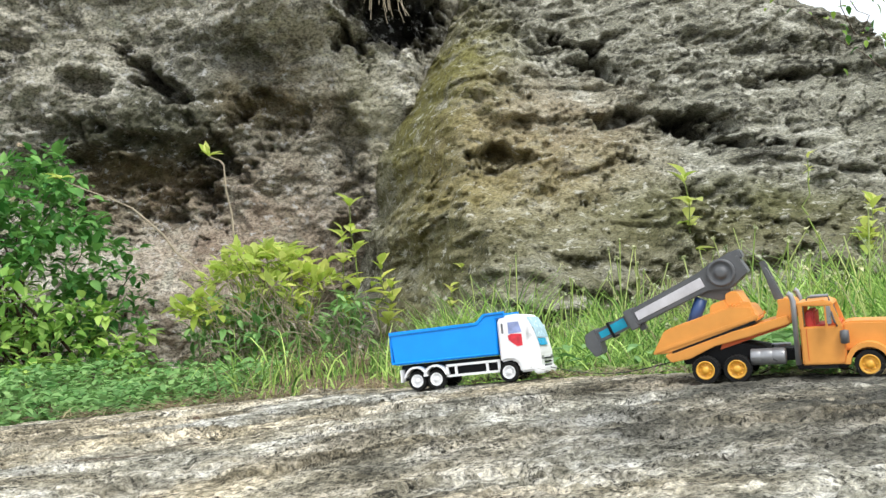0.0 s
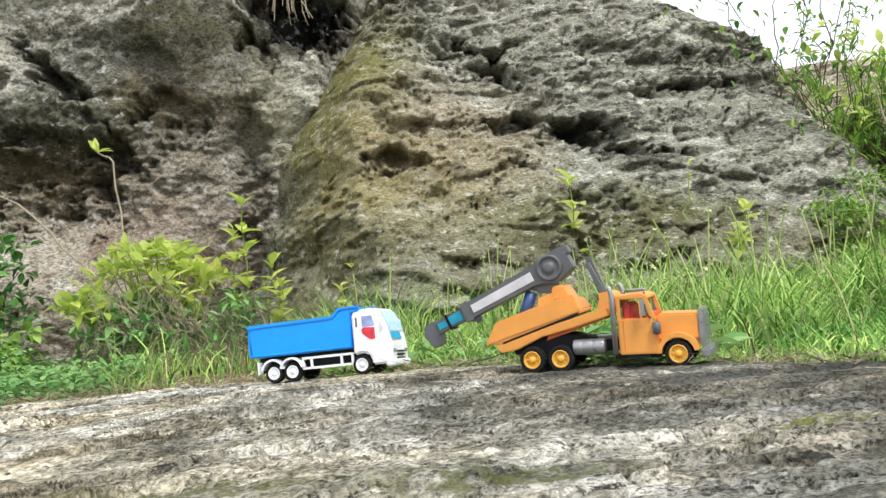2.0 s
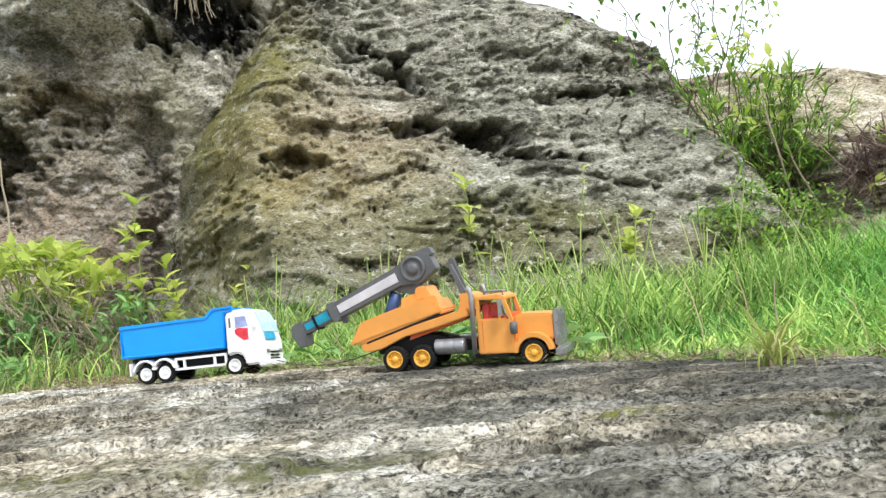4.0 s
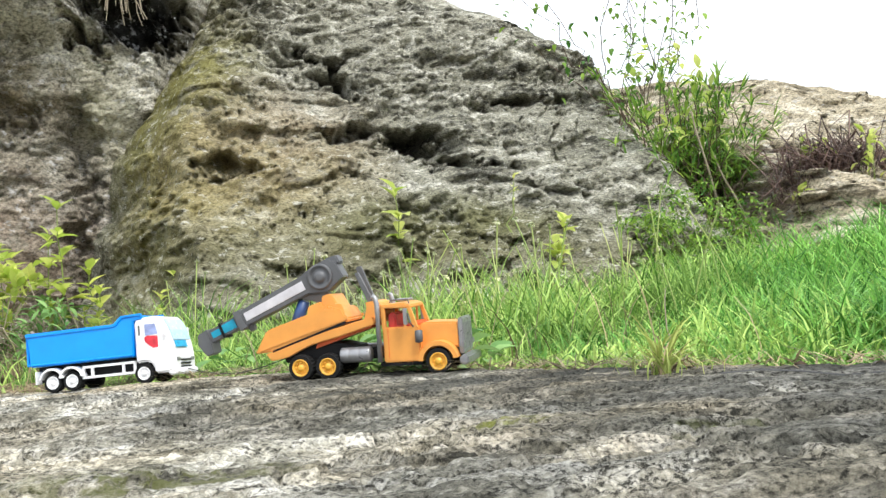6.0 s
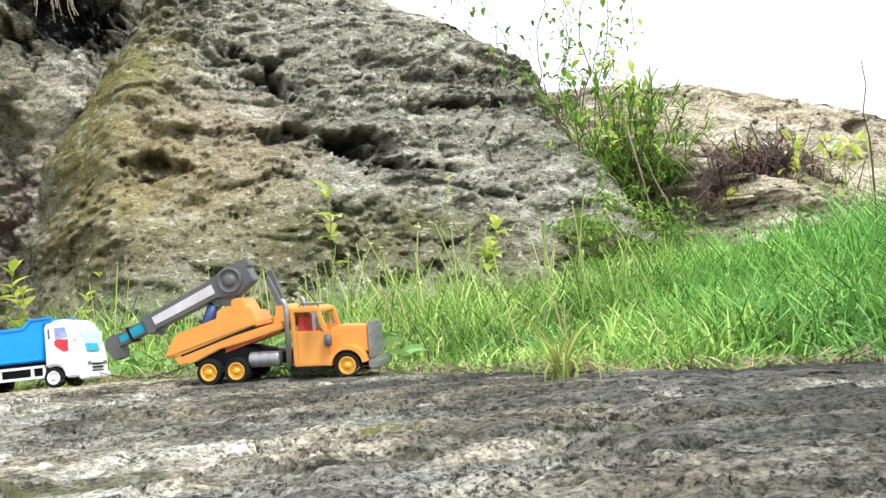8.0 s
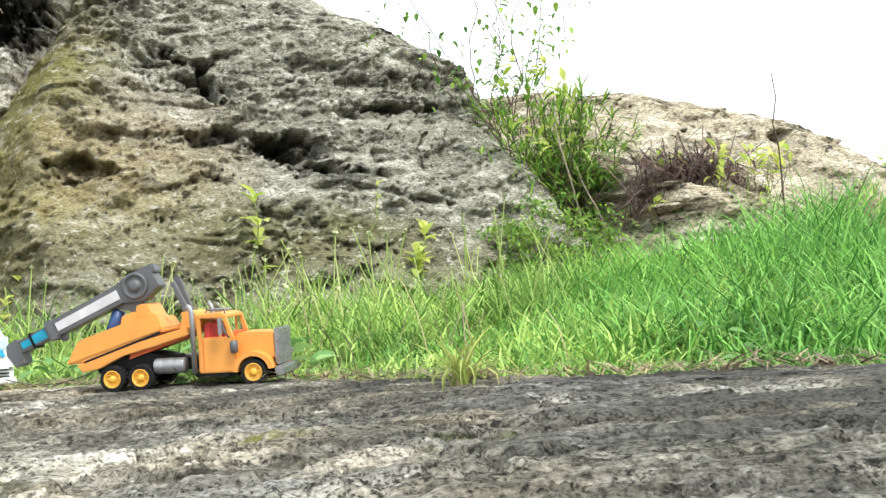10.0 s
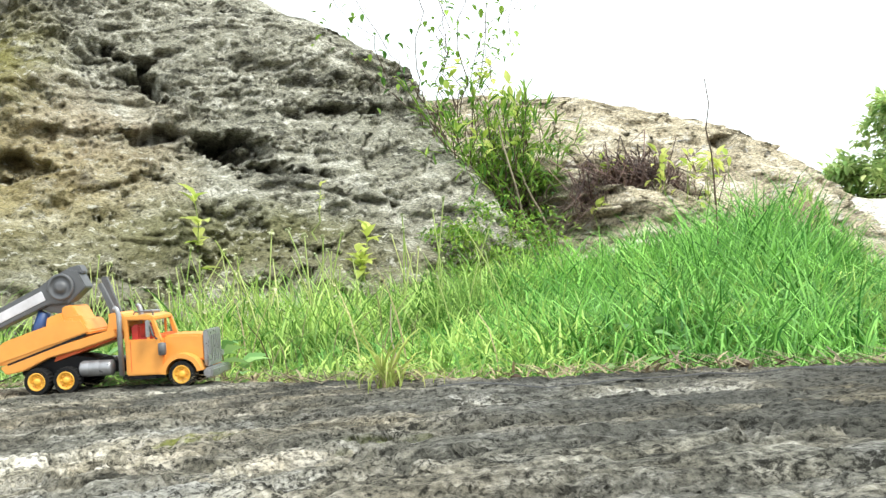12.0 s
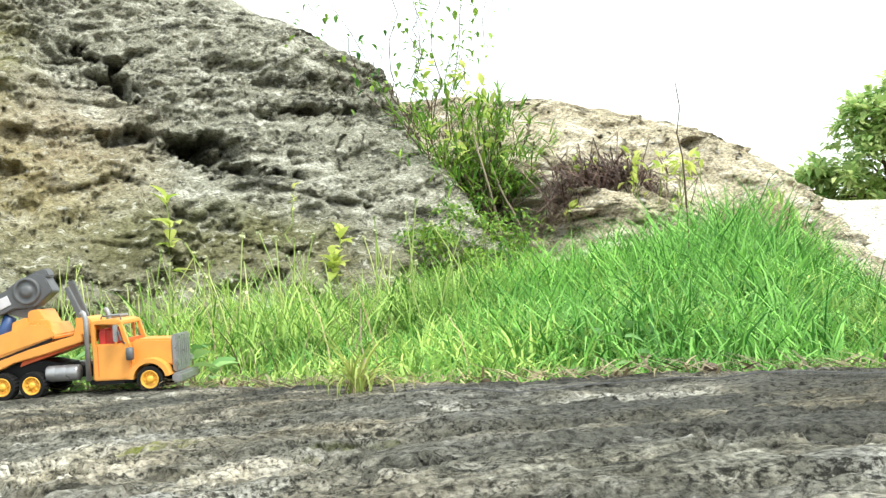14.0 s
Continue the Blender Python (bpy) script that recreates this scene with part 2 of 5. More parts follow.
    seam = beds(7.0, 7, 0.62, (0.35, 1.5, 1), (1, 6, 2), 0.4)
    crack = ramp_node(nt, [(0.482, (0, 0, 0)), (0.497, (1, 1, 1)), (0.503, (1, 1, 1)), (0.518, (0, 0, 0))], seam)
    crack = times(nt, crack, ramp_node(nt, [(0.42, (0, 0, 0)), (0.56, (1, 1, 1))], beds(9.0, 4, 0.6, (1, 1, 1), (8, 8, 8))))
    col = mix_node(nt, times(nt, crack, 0.45), col, (0.03, 0.028, 0.022))
    grain = ramp_node(nt, [(0.40, (0.40, 0.40, 0.39)), (0.5, (1, 1, 1)), (0.60, (1.45, 1.44, 1.41))], fine)
    col = mix_node(nt, 1.0, col, grain, "MULTIPLY")
    for centre, size, colour in (((0.57, 0.845, 0.0), (0.06, 0.025, 0.1), (0.20, 0.22, 0.04)), ((-0.05, 0.75, 0.0), (0.14, 0.06, 0.1), (0.12, 0.13, 0.03)), ((0.25, 0.72, 0.0), (0.10, 0.04, 0.1), (0.13, 0.14, 0.04)), ((0.75, 0.70, 0.0), (0.05, 0.03, 0.1), (0.15, 0.17, 0.05))):
        p = ramp_node(nt, [(0.44, (0, 0, 0)), (0.56, (1, 1, 1))], noise_node(nt, 45, 6, 0.7, (1, 1, 1), centre))
        col = mix_node(nt, times(nt, times(nt, patch_node(nt, centre, size, 0.5), p), 0.8), col, colour)
    nt.links.new(col, bs.inputs["Base Color"])
    bs.inputs["Roughness"].default_value = 0.92
    bs.inputs["Specular IOR Level"].default_value = 0.2
    height = mix_node(nt, 0.5, beds(36.0, 9, 0.7, (0.6, 1.1, 1)), fine)
    height = math_node(nt, "SUBTRACT", height, math_node(nt, "MULTIPLY", crack, 0.2))
    bump_node(nt, bs, height, 1.0, 0.009)
    return m


rock_slab_mat = slab_material()


def plain_material(name, colour, rough=0.5, vary=0.12, scale=30.0, bump=0.0, metal=0.0, spec=0.5):
    m, nt, bs = node_material(name)
    n = noise_node(nt, scale, 5, 0.6)
    lo, hi = tuple(c * (1 - vary) for c in colour), tuple(min(1, c * (1 + vary)) for c in colour)
    nt.links.new(ramp_node(nt, [(0.3, lo), (0.7, hi)], n), bs.inputs["Base Color"])
    nt.links.new(ramp_node(nt, [(0.3, (rough * 0.8,) * 3), (0.7, (min(1, rough * 1.2),) * 3)], noise_node(nt, scale * 2.3, 4)), bs.inputs["Roughness"])
    bs.inputs["Metallic"].default_value = metal
    bs.inputs["Specular IOR Level"].default_value = spec
    if bump:
        bump_node(nt, bs, noise_node(nt, scale * 3, 5, 0.7), 0.6, bump)
    return m


def leaf_material(name, low, high, scale=3.0, trans=0.35):
    """Foliage: colour from leaf to leaf, some light through the blade."""
    m, nt, bs = node_material(name)
    gm = nt.nodes.new("ShaderNodeNewGeometry")
    oi = nt.nodes.new("ShaderNodeObjectInfo")
    total, rest = nt.nodes.new("ShaderNodeMath"), nt.nodes.new("ShaderNodeMath")
    total.operation, rest.operation = "ADD", "FRACT"
    nt.links.new(gm.outputs["Random Per Island"], total.inputs[0])
    nt.links.new(oi.outputs["Random"], total.inputs[1])
    nt.links.new(total.outputs[0], rest.inputs[0])
    col = ramp_node(nt, [(0.0, low), (0.55, tuple((a + b) / 2 for a, b in zip(low, high))), (1.0, high)], rest.outputs[0])
    tint = ramp_node(nt, [(0.35, (0.75, 0.8, 0.75)), (0.65, (1.15, 1.1, 1.0))], noise_node(nt, scale, 3))
    col = mix_node(nt, 1.0, col, tint, "MULTIPLY")
    nt.links.new(col, bs.inputs["Base Color"])
    bs.inputs["Roughness"].default_value = 0.55
    bs.inputs["Specular IOR Level"].default_value = 0.3
    tr = nt.nodes.new("ShaderNodeBsdfTranslucent")
    nt.links.new(col, tr.inputs["Color"])
    mx = nt.nodes.new("ShaderNodeMixShader")
    mx.inputs["Fac"].default_value = trans
    nt.links.new(bs.outputs[0], mx.inputs[1])
    nt.links.new(tr.outputs[0], mx.inputs[2])
    nt.links.new(mx.outputs[0], nt.nodes["Material Output"].inputs["Surface"])
    return m


soil_mat = rock_material("dry_soil", (0.09, 0.065, 0.04), (0.17, 0.125, 0.08), (0.27, 0.21, 0.14), (1, 1, 1), 6.0, (), 90.0, 0.01)
grass_mat = leaf_material("fresh_grass", (0.035, 0.16, 0.022), (0.38, 0.73, 0.18), 3.0, 0.28)
weed_mat = leaf_material("meadow_grass", (0.06, 0.20, 0.025), (0.62, 0.82, 0.25), 3.0, 0.28)
tuft_mat = leaf_material("tuft_blade", (0.30, 0.40, 0.08), (0.60, 0.62, 0.22))
straw_mat = leaf_material("dry_straw", (0.08, 0.055, 0.035), (0.46, 0.38, 0.24), 5.0, 0.15)
twig_mat = plain_material("brown_twig", (0.09, 0.06, 0.04), 0.9, 0.3, 40)
dark_twig_mat = leaf_material("dark_dry_roots", (0.05, 0.03, 0.028), (0.24, 0.16, 0.145), 5.0, 0.0)
pale_twig_mat = plain_material("pale_bark", (0.36, 0.30, 0.22), 0.9, 0.25, 40)
stem_mat = plain_material("green_stem", (0.20, 0.26, 0.06), 0.7, 0.25, 30)
lantana_mat = leaf_material("lantana_leaf", (0.06, 0.22, 0.045), (0.26, 0.50, 0.14), 3.0, 0.3)
fresh_leaf_mat = leaf_material("young_leaf", (0.40, 0.54, 0.09), (0.74, 0.79, 0.27), 3.0, 0.5)
foot_mat = leaf_material("yellow_green_leaf", (0.14, 0.32, 0.05), (0.48, 0.66, 0.18), 3.0, 0.35)
cover_mat = leaf_material("ground_cover_leaf", (0.12, 0.28, 0.08), (0.32, 0.52, 0.20), 3.0, 0.3)
fern_mat = leaf_material("fern_leaf", (0.06, 0.18, 0.03), (0.36, 0.54, 0.09), 3.0, 0.35)
tree_mat = leaf_material("tree_leaf", (0.26, 0.44, 0.13), (0.74, 0.82, 0.40), 0.5, 0.5)
petal_mat = leaf_material("pale_petal", (0.70, 0.55, 0.50), (0.82, 0.80, 0.66), 3.0, 0.3)
sedge_mat = leaf_material("sedge_stalk", (0.34, 0.46, 0.12), (0.66, 0.70, 0.32), 3.0, 0.2)
bud_mat = leaf_material("sedge_head", (0.40, 0.44, 0.24), (0.70, 0.70, 0.50), 3.0, 0.2)

# ---- the land ----
BLUE_AT, ORANGE_AT = (0.058, 2.10, -20.0), (0.548, 1.612, -26.0)   # x, y, heading of the toy trucks
def plane_z(x, y):
    return 0.0022 + 0.0449 * x - 0.021 * y - 0.02 * np.clip(y - 1.2, 0, 3) ** 2 * np.where(y > 2.6, 0.6, 1.0)


def edge_y(x):
    """Far rim of the rock slab."""
    return np.minimum(2.62 + 0.03 * x, 2.34 - 1.155 * x) + 0.05 * vnoise(x * 3.1, 0.0, 0.0, 5) + 0.02 * vnoise(x * 14, 0.0, 0.0, 6)


def bed_v(x, y):
    """Coordinate across the slab's worn beds, which curve from left to right."""
    x = np.clip(x, -0.35, 1.25)
    return y - 0.30 * x + 0.35 * x * x


def slab_z(x, y):
    z = plane_z(x, y)
    rim = 0.25 + 0.75 * smooth(0.05, 0.6, edge_y(x) - y)   # the slab flattens towards its rim
    v = bed_v(x, y)
    n = 0.006 * rim * fbm(x * 2.0, v * 5.0, 0, 3, 41)
    ledge = fbm(x * 3.2 + 0.6 * vnoise(x * 2, v * 3, 0, 3), v * 8, 0, 6, 47, 0.68)
    n = n + 0.007 * rim * (smooth(-0.09, 0.09, ledge) - 0.5) + 0.0022 * rim * fbm(x * 13, v * 19, 0, 5, 53, 0.68)
    n = n + 0.002 * rim * smooth(-0.12, 0.12, fbm(x * 5 + 3, v * 14, 0, 6, 83, 0.70))
    n = n + 0.0015 * (0.4 + rim) * fbm(x * 48, v * 60, 0, 3, 89, 0.65) - 0.0025 * smooth(0.25, 0.4, fbm(x * 30, v * 38, 0, 3, 97, 0.65))
    n = n - 0.010 * rim * smooth(0.32, 0.50, fbm(x * 8, v * 16, 0, 5, 59, 0.66))
    n = n + 0.010 * np.exp(-((x - 0.25) / 0.45) ** 2 - ((y - 1.85) / 0.35) ** 2)   # the rise that the toy trucks cross
    for cx, cy, rx, ry, d in ((0.935, 0.83, 0.045, 0.014, 0.020), (1.0, 0.58, 0.07, 0.025, 0.016), (0.25, 1.5, 0.1, 0.03, 0.008),
                              (0.55, 1.25, 0.08, 0.03, 0.010), (0.48, 0.75, 0.06, 0.02, 0.008)):
        n = n - d * np.exp(-((x - cx) / rx) ** 2 - ((y - cy) / ry) ** 2)
    return z + n


def soil_z(x, y):
    z = 0.0022 + 0.0449 * np.clip(x, -4, 6) - 0.021 * np.clip(y, -2, 8) - 0.02 * np.clip(y - 1.2, 0, 1.6) ** 2
    z = z - 0.03 + 0.18 * np.clip(x - 1.25, 0, 3.2) * smooth(0.7, 2.4, y) * smooth(-0.35, 0.5, y + 0.63 - x)
    return z + 0.018 * fbm(x * 2.1, y * 2.1, 0, 4, 61) - 0.03 * smooth(0.0, -0.25, y - edge_y(x))


def fan(lo, hi, fine_lo, fine_hi, step, grow=1.35):
    """Coordinates fine in the middle and coarser outwards."""
    mid = list(np.arange(fine_lo, fine_hi, step))
    s, out = step, []
    v = fine_hi
    while v < hi:
        out.append(v)
        s *= grow
        v += s
    s, left, v = step, [], fine_lo
    while v > lo:
        s *= grow
        v -= s
        left.append(v)
    return np.array(left[::-1] + mid + out + [hi + s])


gx, gy = np.meshgrid(fan(-400, 400, -3.0, 6.5, 0.04), fan(-400, 400, -0.4, 6.5, 0.04))
ground = tagged(new("ground", grid_mesh("ground", gx, gy, soil_z(gx, gy), soil_mat)), "dry brown soil under grass and weeds", "ground", kind="structure")

U, V = np.meshgrid(np.concatenate([np.arange(-4.5, -1.6, 0.03), np.arange(-1.6, -0.3, 0.008), np.arange(-0.3, 1.6, 0.0042), np.arange(1.6, 2.4, 0.01), np.arange(2.4, 5.0, 0.03)]), np.concatenate([np.linspace(0, 0.5, 20), np.linspace(0.502, 0.66, 40), np.linspace(0.6605, 1, 430)]))
SY = -2.5 + V * (np.maximum(edge_y(U), -2.0) + 2.5)
SZ = slab_z(U, SY) - 0.09 * smooth(0.985, 1.0, V)
slab = tagged(new("rock_slab", grid_mesh("rock_slab", U, SY, SZ, rock_slab_mat)), "worn grey rock slab with pale streaks and dark pits", "rock", kind="structure")


def hollows(x, z, spots):
    """Sum of inward dents, each with a hard upper lip."""
    d = 0
    wob = 0.5 * fbm(x * 7, z * 10, 0, 5, 77, 0.7) + 0.12 * vnoise(x * 45, z * 52, 0, 78)
    x = x + 0.05 * fbm(x * 5, z * 6, 0, 3, 79)
    z = z + 0.035 * fbm(x * 5, z * 6, 0, 4, 80, 0.6)
    for cx, cz, rx, rz, depth, slant in spots:
        u, v = (x - cx) / rx, (z - cz - slant * (x - cx)) / rz
        r = np.sqrt(u * u + np.where(v > 0, v * 1.35, v * 0.8) ** 2) + wob
        d = d + depth * smooth(1.2, 0.2, r)
    return d


def rock_relief(x, z, seed, k=1.0):
    """Bulges, tilted beds with ragged lips, breaks and grain."""
    warp = 0.45 * fbm(x * 1.1, z * 1.4, 0, 3, seed + 9)
    n = 0.13 * fbm(x * 1.2, z * 1.7, 0, 3, seed)
    beds = fbm(x * 1.2 + warp, z * 4.2 + 1.5 * warp + 0.5 * x, 0, 5, seed + 3, 0.6)
    n = n + 0.10 * smooth(-0.12, 0.12, beds) * smooth(-0.5, 0.4, fbm(x * 1.6, z * 1.6, 0, 2, seed + 21))
    breaks = fbm(x * 2.6 + 2 * warp, z * 2.4 - 1.4 * x, 0, 5, seed + 11, 0.6)
    n = n + 0.06 * smooth(-0.08, 0.08, breaks) + 0.05 * np.minimum(0, ridged(x * 2.8 + warp, z * 4.4 - warp, 0, 5, seed + 5))
    rough = smooth(-0.6, 0.6, fbm(x * 1.9, z * 2.3, 0, 2, seed + 31))
    n = n + (0.03 + 0.06 * rough) * fbm(x * 7, z * 10, 0, 5, seed + 7, 0.68)
    n = n + 0.028 * smooth(-0.06, 0.06, fbm(x * 5.5 + warp, z * 8.5, 0, 4, seed + 41, 0.65))
    return k * n


def crumbled_relief(x, z, seed):
    """Bulges with faint beds, broken into knobs and crumbs."""
    warp = 0.4 * fbm(x * 1.1, z * 1.4, 0, 3, seed + 9)
    n = 0.14 * fbm(x * 1.2, z * 1.7, 0, 3, seed)
    beds = fbm(x * 1.1 + warp, z * 3.2 + 1.2 * warp + 0.25 * x, 0, 5, seed + 3, 0.62)
    n = n + 0.07 * smooth(-0.2, 0.2, beds) * smooth(-0.5, 0.4, fbm(x * 1.6, z * 1.6, 0, 2, seed + 21))
    breaks = fbm(x * 2.6 + 2 * warp, z * 2.4 - 1.2 * x, 0, 5, seed + 11, 0.62)
    n = n + 0.07 * smooth(-0.10, 0.10, breaks)
    rough = smooth(-0.6, 0.6, fbm(x * 1.9, z * 2.3, 0, 2, seed + 31))
    n = n + (0.035 + 0.05 * rough) * fbm(x * 6.5, z * 8, 0, 5, seed + 7, 0.72)
    knobs = np.abs(vnoise(x * 8 + warp, z * 10.5, 0, seed + 51)) + 0.6 * np.abs(vnoise(x * 17, z * 22, 0, seed + 52)) + 0.4 * np.abs(vnoise(x * 35, z * 42, 0, seed + 53))
    n = n + 0.050 * knobs + 0.020 * smooth(-0.08, 0.08, fbm(x * 11 + warp, z * 14, 0, 4, seed + 41, 0.68))
    return n


# the big boulder: a leaning face, a mossy flank on its left, a shoulder that falls to the right
BOULDER_HOLLOWS = [
    (0.70, 1.50, 0.15, 0.045, 0.22, 0.55), (0.85, 1.56, 0.14, 0.05, 0.30, -0.3), (0.97, 1.38, 0.08, 0.14, 0.46, -0.9), (0.80, 1.36, 0.14, 0.09, 0.10, 0.2),
    (1.02, 0.93, 0.20, 0.05, 0.24, -0.1), (1.22, 0.90, 0.22, 0.065, 0.28, -0.05), (1.42, 0.89, 0.17, 0.065, 0.30, -0.1), (1.47, 0.77, 0.20, 0.06, 0.36, 0.05),
    (2.10, 1.17, 0.26, 0.045, 0.22, 0.10), (2.27, 1.20, 0.09, 0.055, 0.24, 0.0), (0.30, 0.74, 0.13, 0.06, 0.20, 0.0), (0.42, 0.93, 0.06, 0.08, 0.08, 0.2),
    (1.25, 0.38, 0.30, 0.10, 0.12, -0.15), (1.93, 0.56, 0.14, 0.035, 0.10, -0.2), (1.70, 1.5, 0.2, 0.03, 0.08, 0.1), (1.62, 0.05, 0.08, 0.07, 0.40, 0.0), (1.60, 0.62, 0.25, 0.02, 0.06, -0.05), (0.75, 0.62, 0.2, 0.025, 0.06, 0.25),
]
bx, bs_ = np.meshgrid(np.arange(-0.95, 3.25, 0.0115), np.concatenate([np.arange(-0.35, 2.2, 0.0105), np.arange(2.2, 3.6, 0.03)]))
ztop = np.where(bx < 2.32, 2.05 + 0.9 * (2.32 - bx), 2.05 - 0.95 * (bx - 2.32)) - 0.9 * np.clip(bx - 2.85, 0, 1) + 0.05 * vnoise(bx * 6, 0.0, 0.0, 8)
ztop = np.minimum(ztop, 3.0)
k = 0.12
bz = ztop - k * np.log1p(np.exp((ztop - bs_) / k))
bz = np.where(bs_ < ztop - 8 * k, bs_, bz)
by = 3.66 + 1.22 * bs_ + 0.11 * np.clip(bs_, 0, 9) ** 2
ridge_x = 0.0 + 0.09 * np.clip(bs_, 0, 1.9) + 0.16 * smooth(0.7, 0.2, bs_) + 0.04 * fbm(bs_ * 3, 0.0, 0.0, 3, 71)
by = by + 2.9 * np.log1p(np.exp((ridge_x - bx) / 0.045)) * 0.045
by = by + 1.1 * np.clip(bx - 2.35, 0, 2) ** 2 + 0.5 * smooth(2.6, 2.95, bx)
by = by - 0.68 * crumbled_relief(bx, bs_, 101) - 0.50 * rock_relief(bx, bs_, 101) + hollows(bx, bs_, BOULDER_HOLLOWS) * 1.15 + 0.08
boulder = tagged(new("boulder", grid_mesh("boulder", bx, by, bz, rock_boulder)), "huge weathered limestone boulder with mossy flank and dark hollows", "rock", kind="structure")

# the wall to its left: near upright, overhanging at the top, with caves and a hollow at the cleft
WALL_HOLLOWS = [
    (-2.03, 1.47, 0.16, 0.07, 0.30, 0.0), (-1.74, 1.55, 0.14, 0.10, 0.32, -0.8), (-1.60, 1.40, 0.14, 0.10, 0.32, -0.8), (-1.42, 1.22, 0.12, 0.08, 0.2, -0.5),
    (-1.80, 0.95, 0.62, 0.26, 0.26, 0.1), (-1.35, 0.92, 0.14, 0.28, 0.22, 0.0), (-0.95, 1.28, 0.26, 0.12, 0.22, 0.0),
    (-0.24, 1.86, 0.27, 0.22, 0.65, 0.0), (-2.45, 1.65, 0.1, 0.08, 0.15, 0.0), (-1.05, 1.55, 0.12, 0.16, 0.14, -0.5),
    (-0.55, 0.95, 0.08, 0.5, 0.20, 0.15), (-2.3, 1.2, 0.2, 0.08, 0.2, 0.0),
]
lx, lz = np.meshgrid(np.concatenate([np.arange(-6.5, -2.9, 0.06), np.arange(-2.9, 0.3, 0.0115)]), np.concatenate([np.arange(-0.45, 2.15, 0.0105), np.arange(2.15, 3.4, 0.04)]))
ly = 5.78 - 0.10 * np.clip(lz - 1.2, -2, 2) + 0.14 * smooth(-1.3, -0.5, lx) * smooth(1.7, 0.9, lz) + 0.25 * np.clip(lx + 0.75, 0, 2) + 2.5 * np.clip(lx + 0.12, 0, 2)
ly = ly - 0.40 * smooth(0.62, 0.1, lz) * smooth(-0.75, -1.2, lx)
ly = ly - 0.26 * np.exp(-((lx + 0.85) / 0.36) ** 2 - ((lz - 1.80) / 0.17) ** 2)   # pale bulge under the top
ly = ly - 0.55 * (0.5 * rock_relief(lx, lz, 203) + 0.6 * crumbled_relief(lx, lz, 203)) + 0.7 * hollows(lx, lz, WALL_HOLLOWS) + 0.04
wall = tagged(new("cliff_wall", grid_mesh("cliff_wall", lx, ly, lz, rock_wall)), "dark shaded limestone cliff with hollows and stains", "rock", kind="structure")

# the sunlit outcrop to the right
hx, hs = np.meshgrid(np.arange(2.5, 7.2, 0.02), np.concatenate([np.arange(-0.2, 1.9, 0.016), np.arange(1.9, 3.0, 0.05)]))
htop = 1.57 - 0.10 * np.clip(hx - 3.2, 0, 1.4) - 0.75 * np.clip(hx - 4.55, 0, 0.4) - 2.2 * np.clip(hx - 4.95, 0, 0.8) + 0.06 * vnoise(hx * 5, 0.0, 0.0, 18)
k = 0.07
hz = np.where(hs < htop - 8 * k, hs, htop - k * np.log1p(np.exp((htop - hs) / k)))
hy = 3.25 + 1.75 * hs + 0.12 * hs ** 2 - 0.15 * np.clip(hx - 4.4, 0, 3) - 0.85 * crumbled_relief(hx, hs, 307) + 0.45 * smooth(3.3, 2.7, hx)
hy = hy + 4.0 * np.clip(hx - 4.40 - 0.62 * hs - 0.12 * fbm(hs * 3, 0.0, 0.0, 3, 311), 0, 3)
hy = hy + hollows(hx, hs, [(4.60, 1.06, 0.10, 0.05, 0.35, 0.1), (3.35, 0.78, 0.35, 0.12, 0.25, 0.0), (2.88, 0.60, 0.26, 0.32, 0.9, 0.0)])
hill = tagged(new("outcrop", grid_mesh("outcrop", hx, hy, hz, rock_hill)), "pale sunlit sandstone outcrop with a dark hole", "rock", kind="structure")

# ---- toy trucks ----
blue_plastic = plain_material("blue_plastic", (0.002, 0.29, 0.90), 0.38, 0.06, 20)
white_plastic = plain_material("white_plastic", (0.84, 0.84, 0.85), 0.35, 0.05, 25)
orange_plastic = plain_material("orange_plastic", (0.74, 0.32, 0.065), 0.42, 0.10, 18, 0.0004)
red_orange_plastic = plain_material("red_orange_plastic", (0.70, 0.13, 0.03), 0.45, 0.10, 18)
yellow_plastic = plain_material("yellow_plastic", (0.80, 0.42, 0.05), 0.4, 0.08, 40)
grey_plastic = plain_material("grey_plastic", (0.105, 0.108, 0.115), 0.42, 0.18, 30, 0.0004)
light_grey = plain_material("light_grey_panel", (0.58, 0.57, 0.60), 0.45, 0.14, 40)
black_plastic = plain_material("black_plastic", (0.009, 0.009, 0.010), 0.55, 0.2, 30, 0.0, 0.0, 0.2)
rubber = plain_material("rubber", (0.013, 0.013, 0.013), 0.8, 0.25, 60, 0.0006, 0.0, 0.2)
teal_plastic = plain_material("teal_plastic", (0.01, 0.30, 0.46), 0.35, 0.2, 60)
silver_plastic = plain_material("silver_plastic", (0.33, 0.33, 0.34), 0.32, 0.12, 60, 0.0, 0.55)
red_sticker = plain_material("red_sticker", (0.62, 0.03, 0.05), 0.4, 0.25, 90)
navy_plastic = plain_material("navy_plastic", (0.03, 0.07, 0.20), 0.4, 0.15, 40)
sky_sticker = plain_material("pale_blue_sticker", (0.50, 0.70, 0.82), 0.25, 0.08, 40)
lilac_sticker = plain_material("lilac_sticker", (0.30, 0.36, 0.62), 0.25, 0.25, 50)
cyan_sticker = plain_material("cyan_sticker", (0.02, 0.36, 0.62), 0.35, 0.35, 120)
red_interior = plain_material("red_interior_plastic", (0.42, 0.03, 0.025), 0.5, 0.15, 40)
thread_mat = plain_material("dark_thread", (0.05, 0.05, 0.05), 0.8)


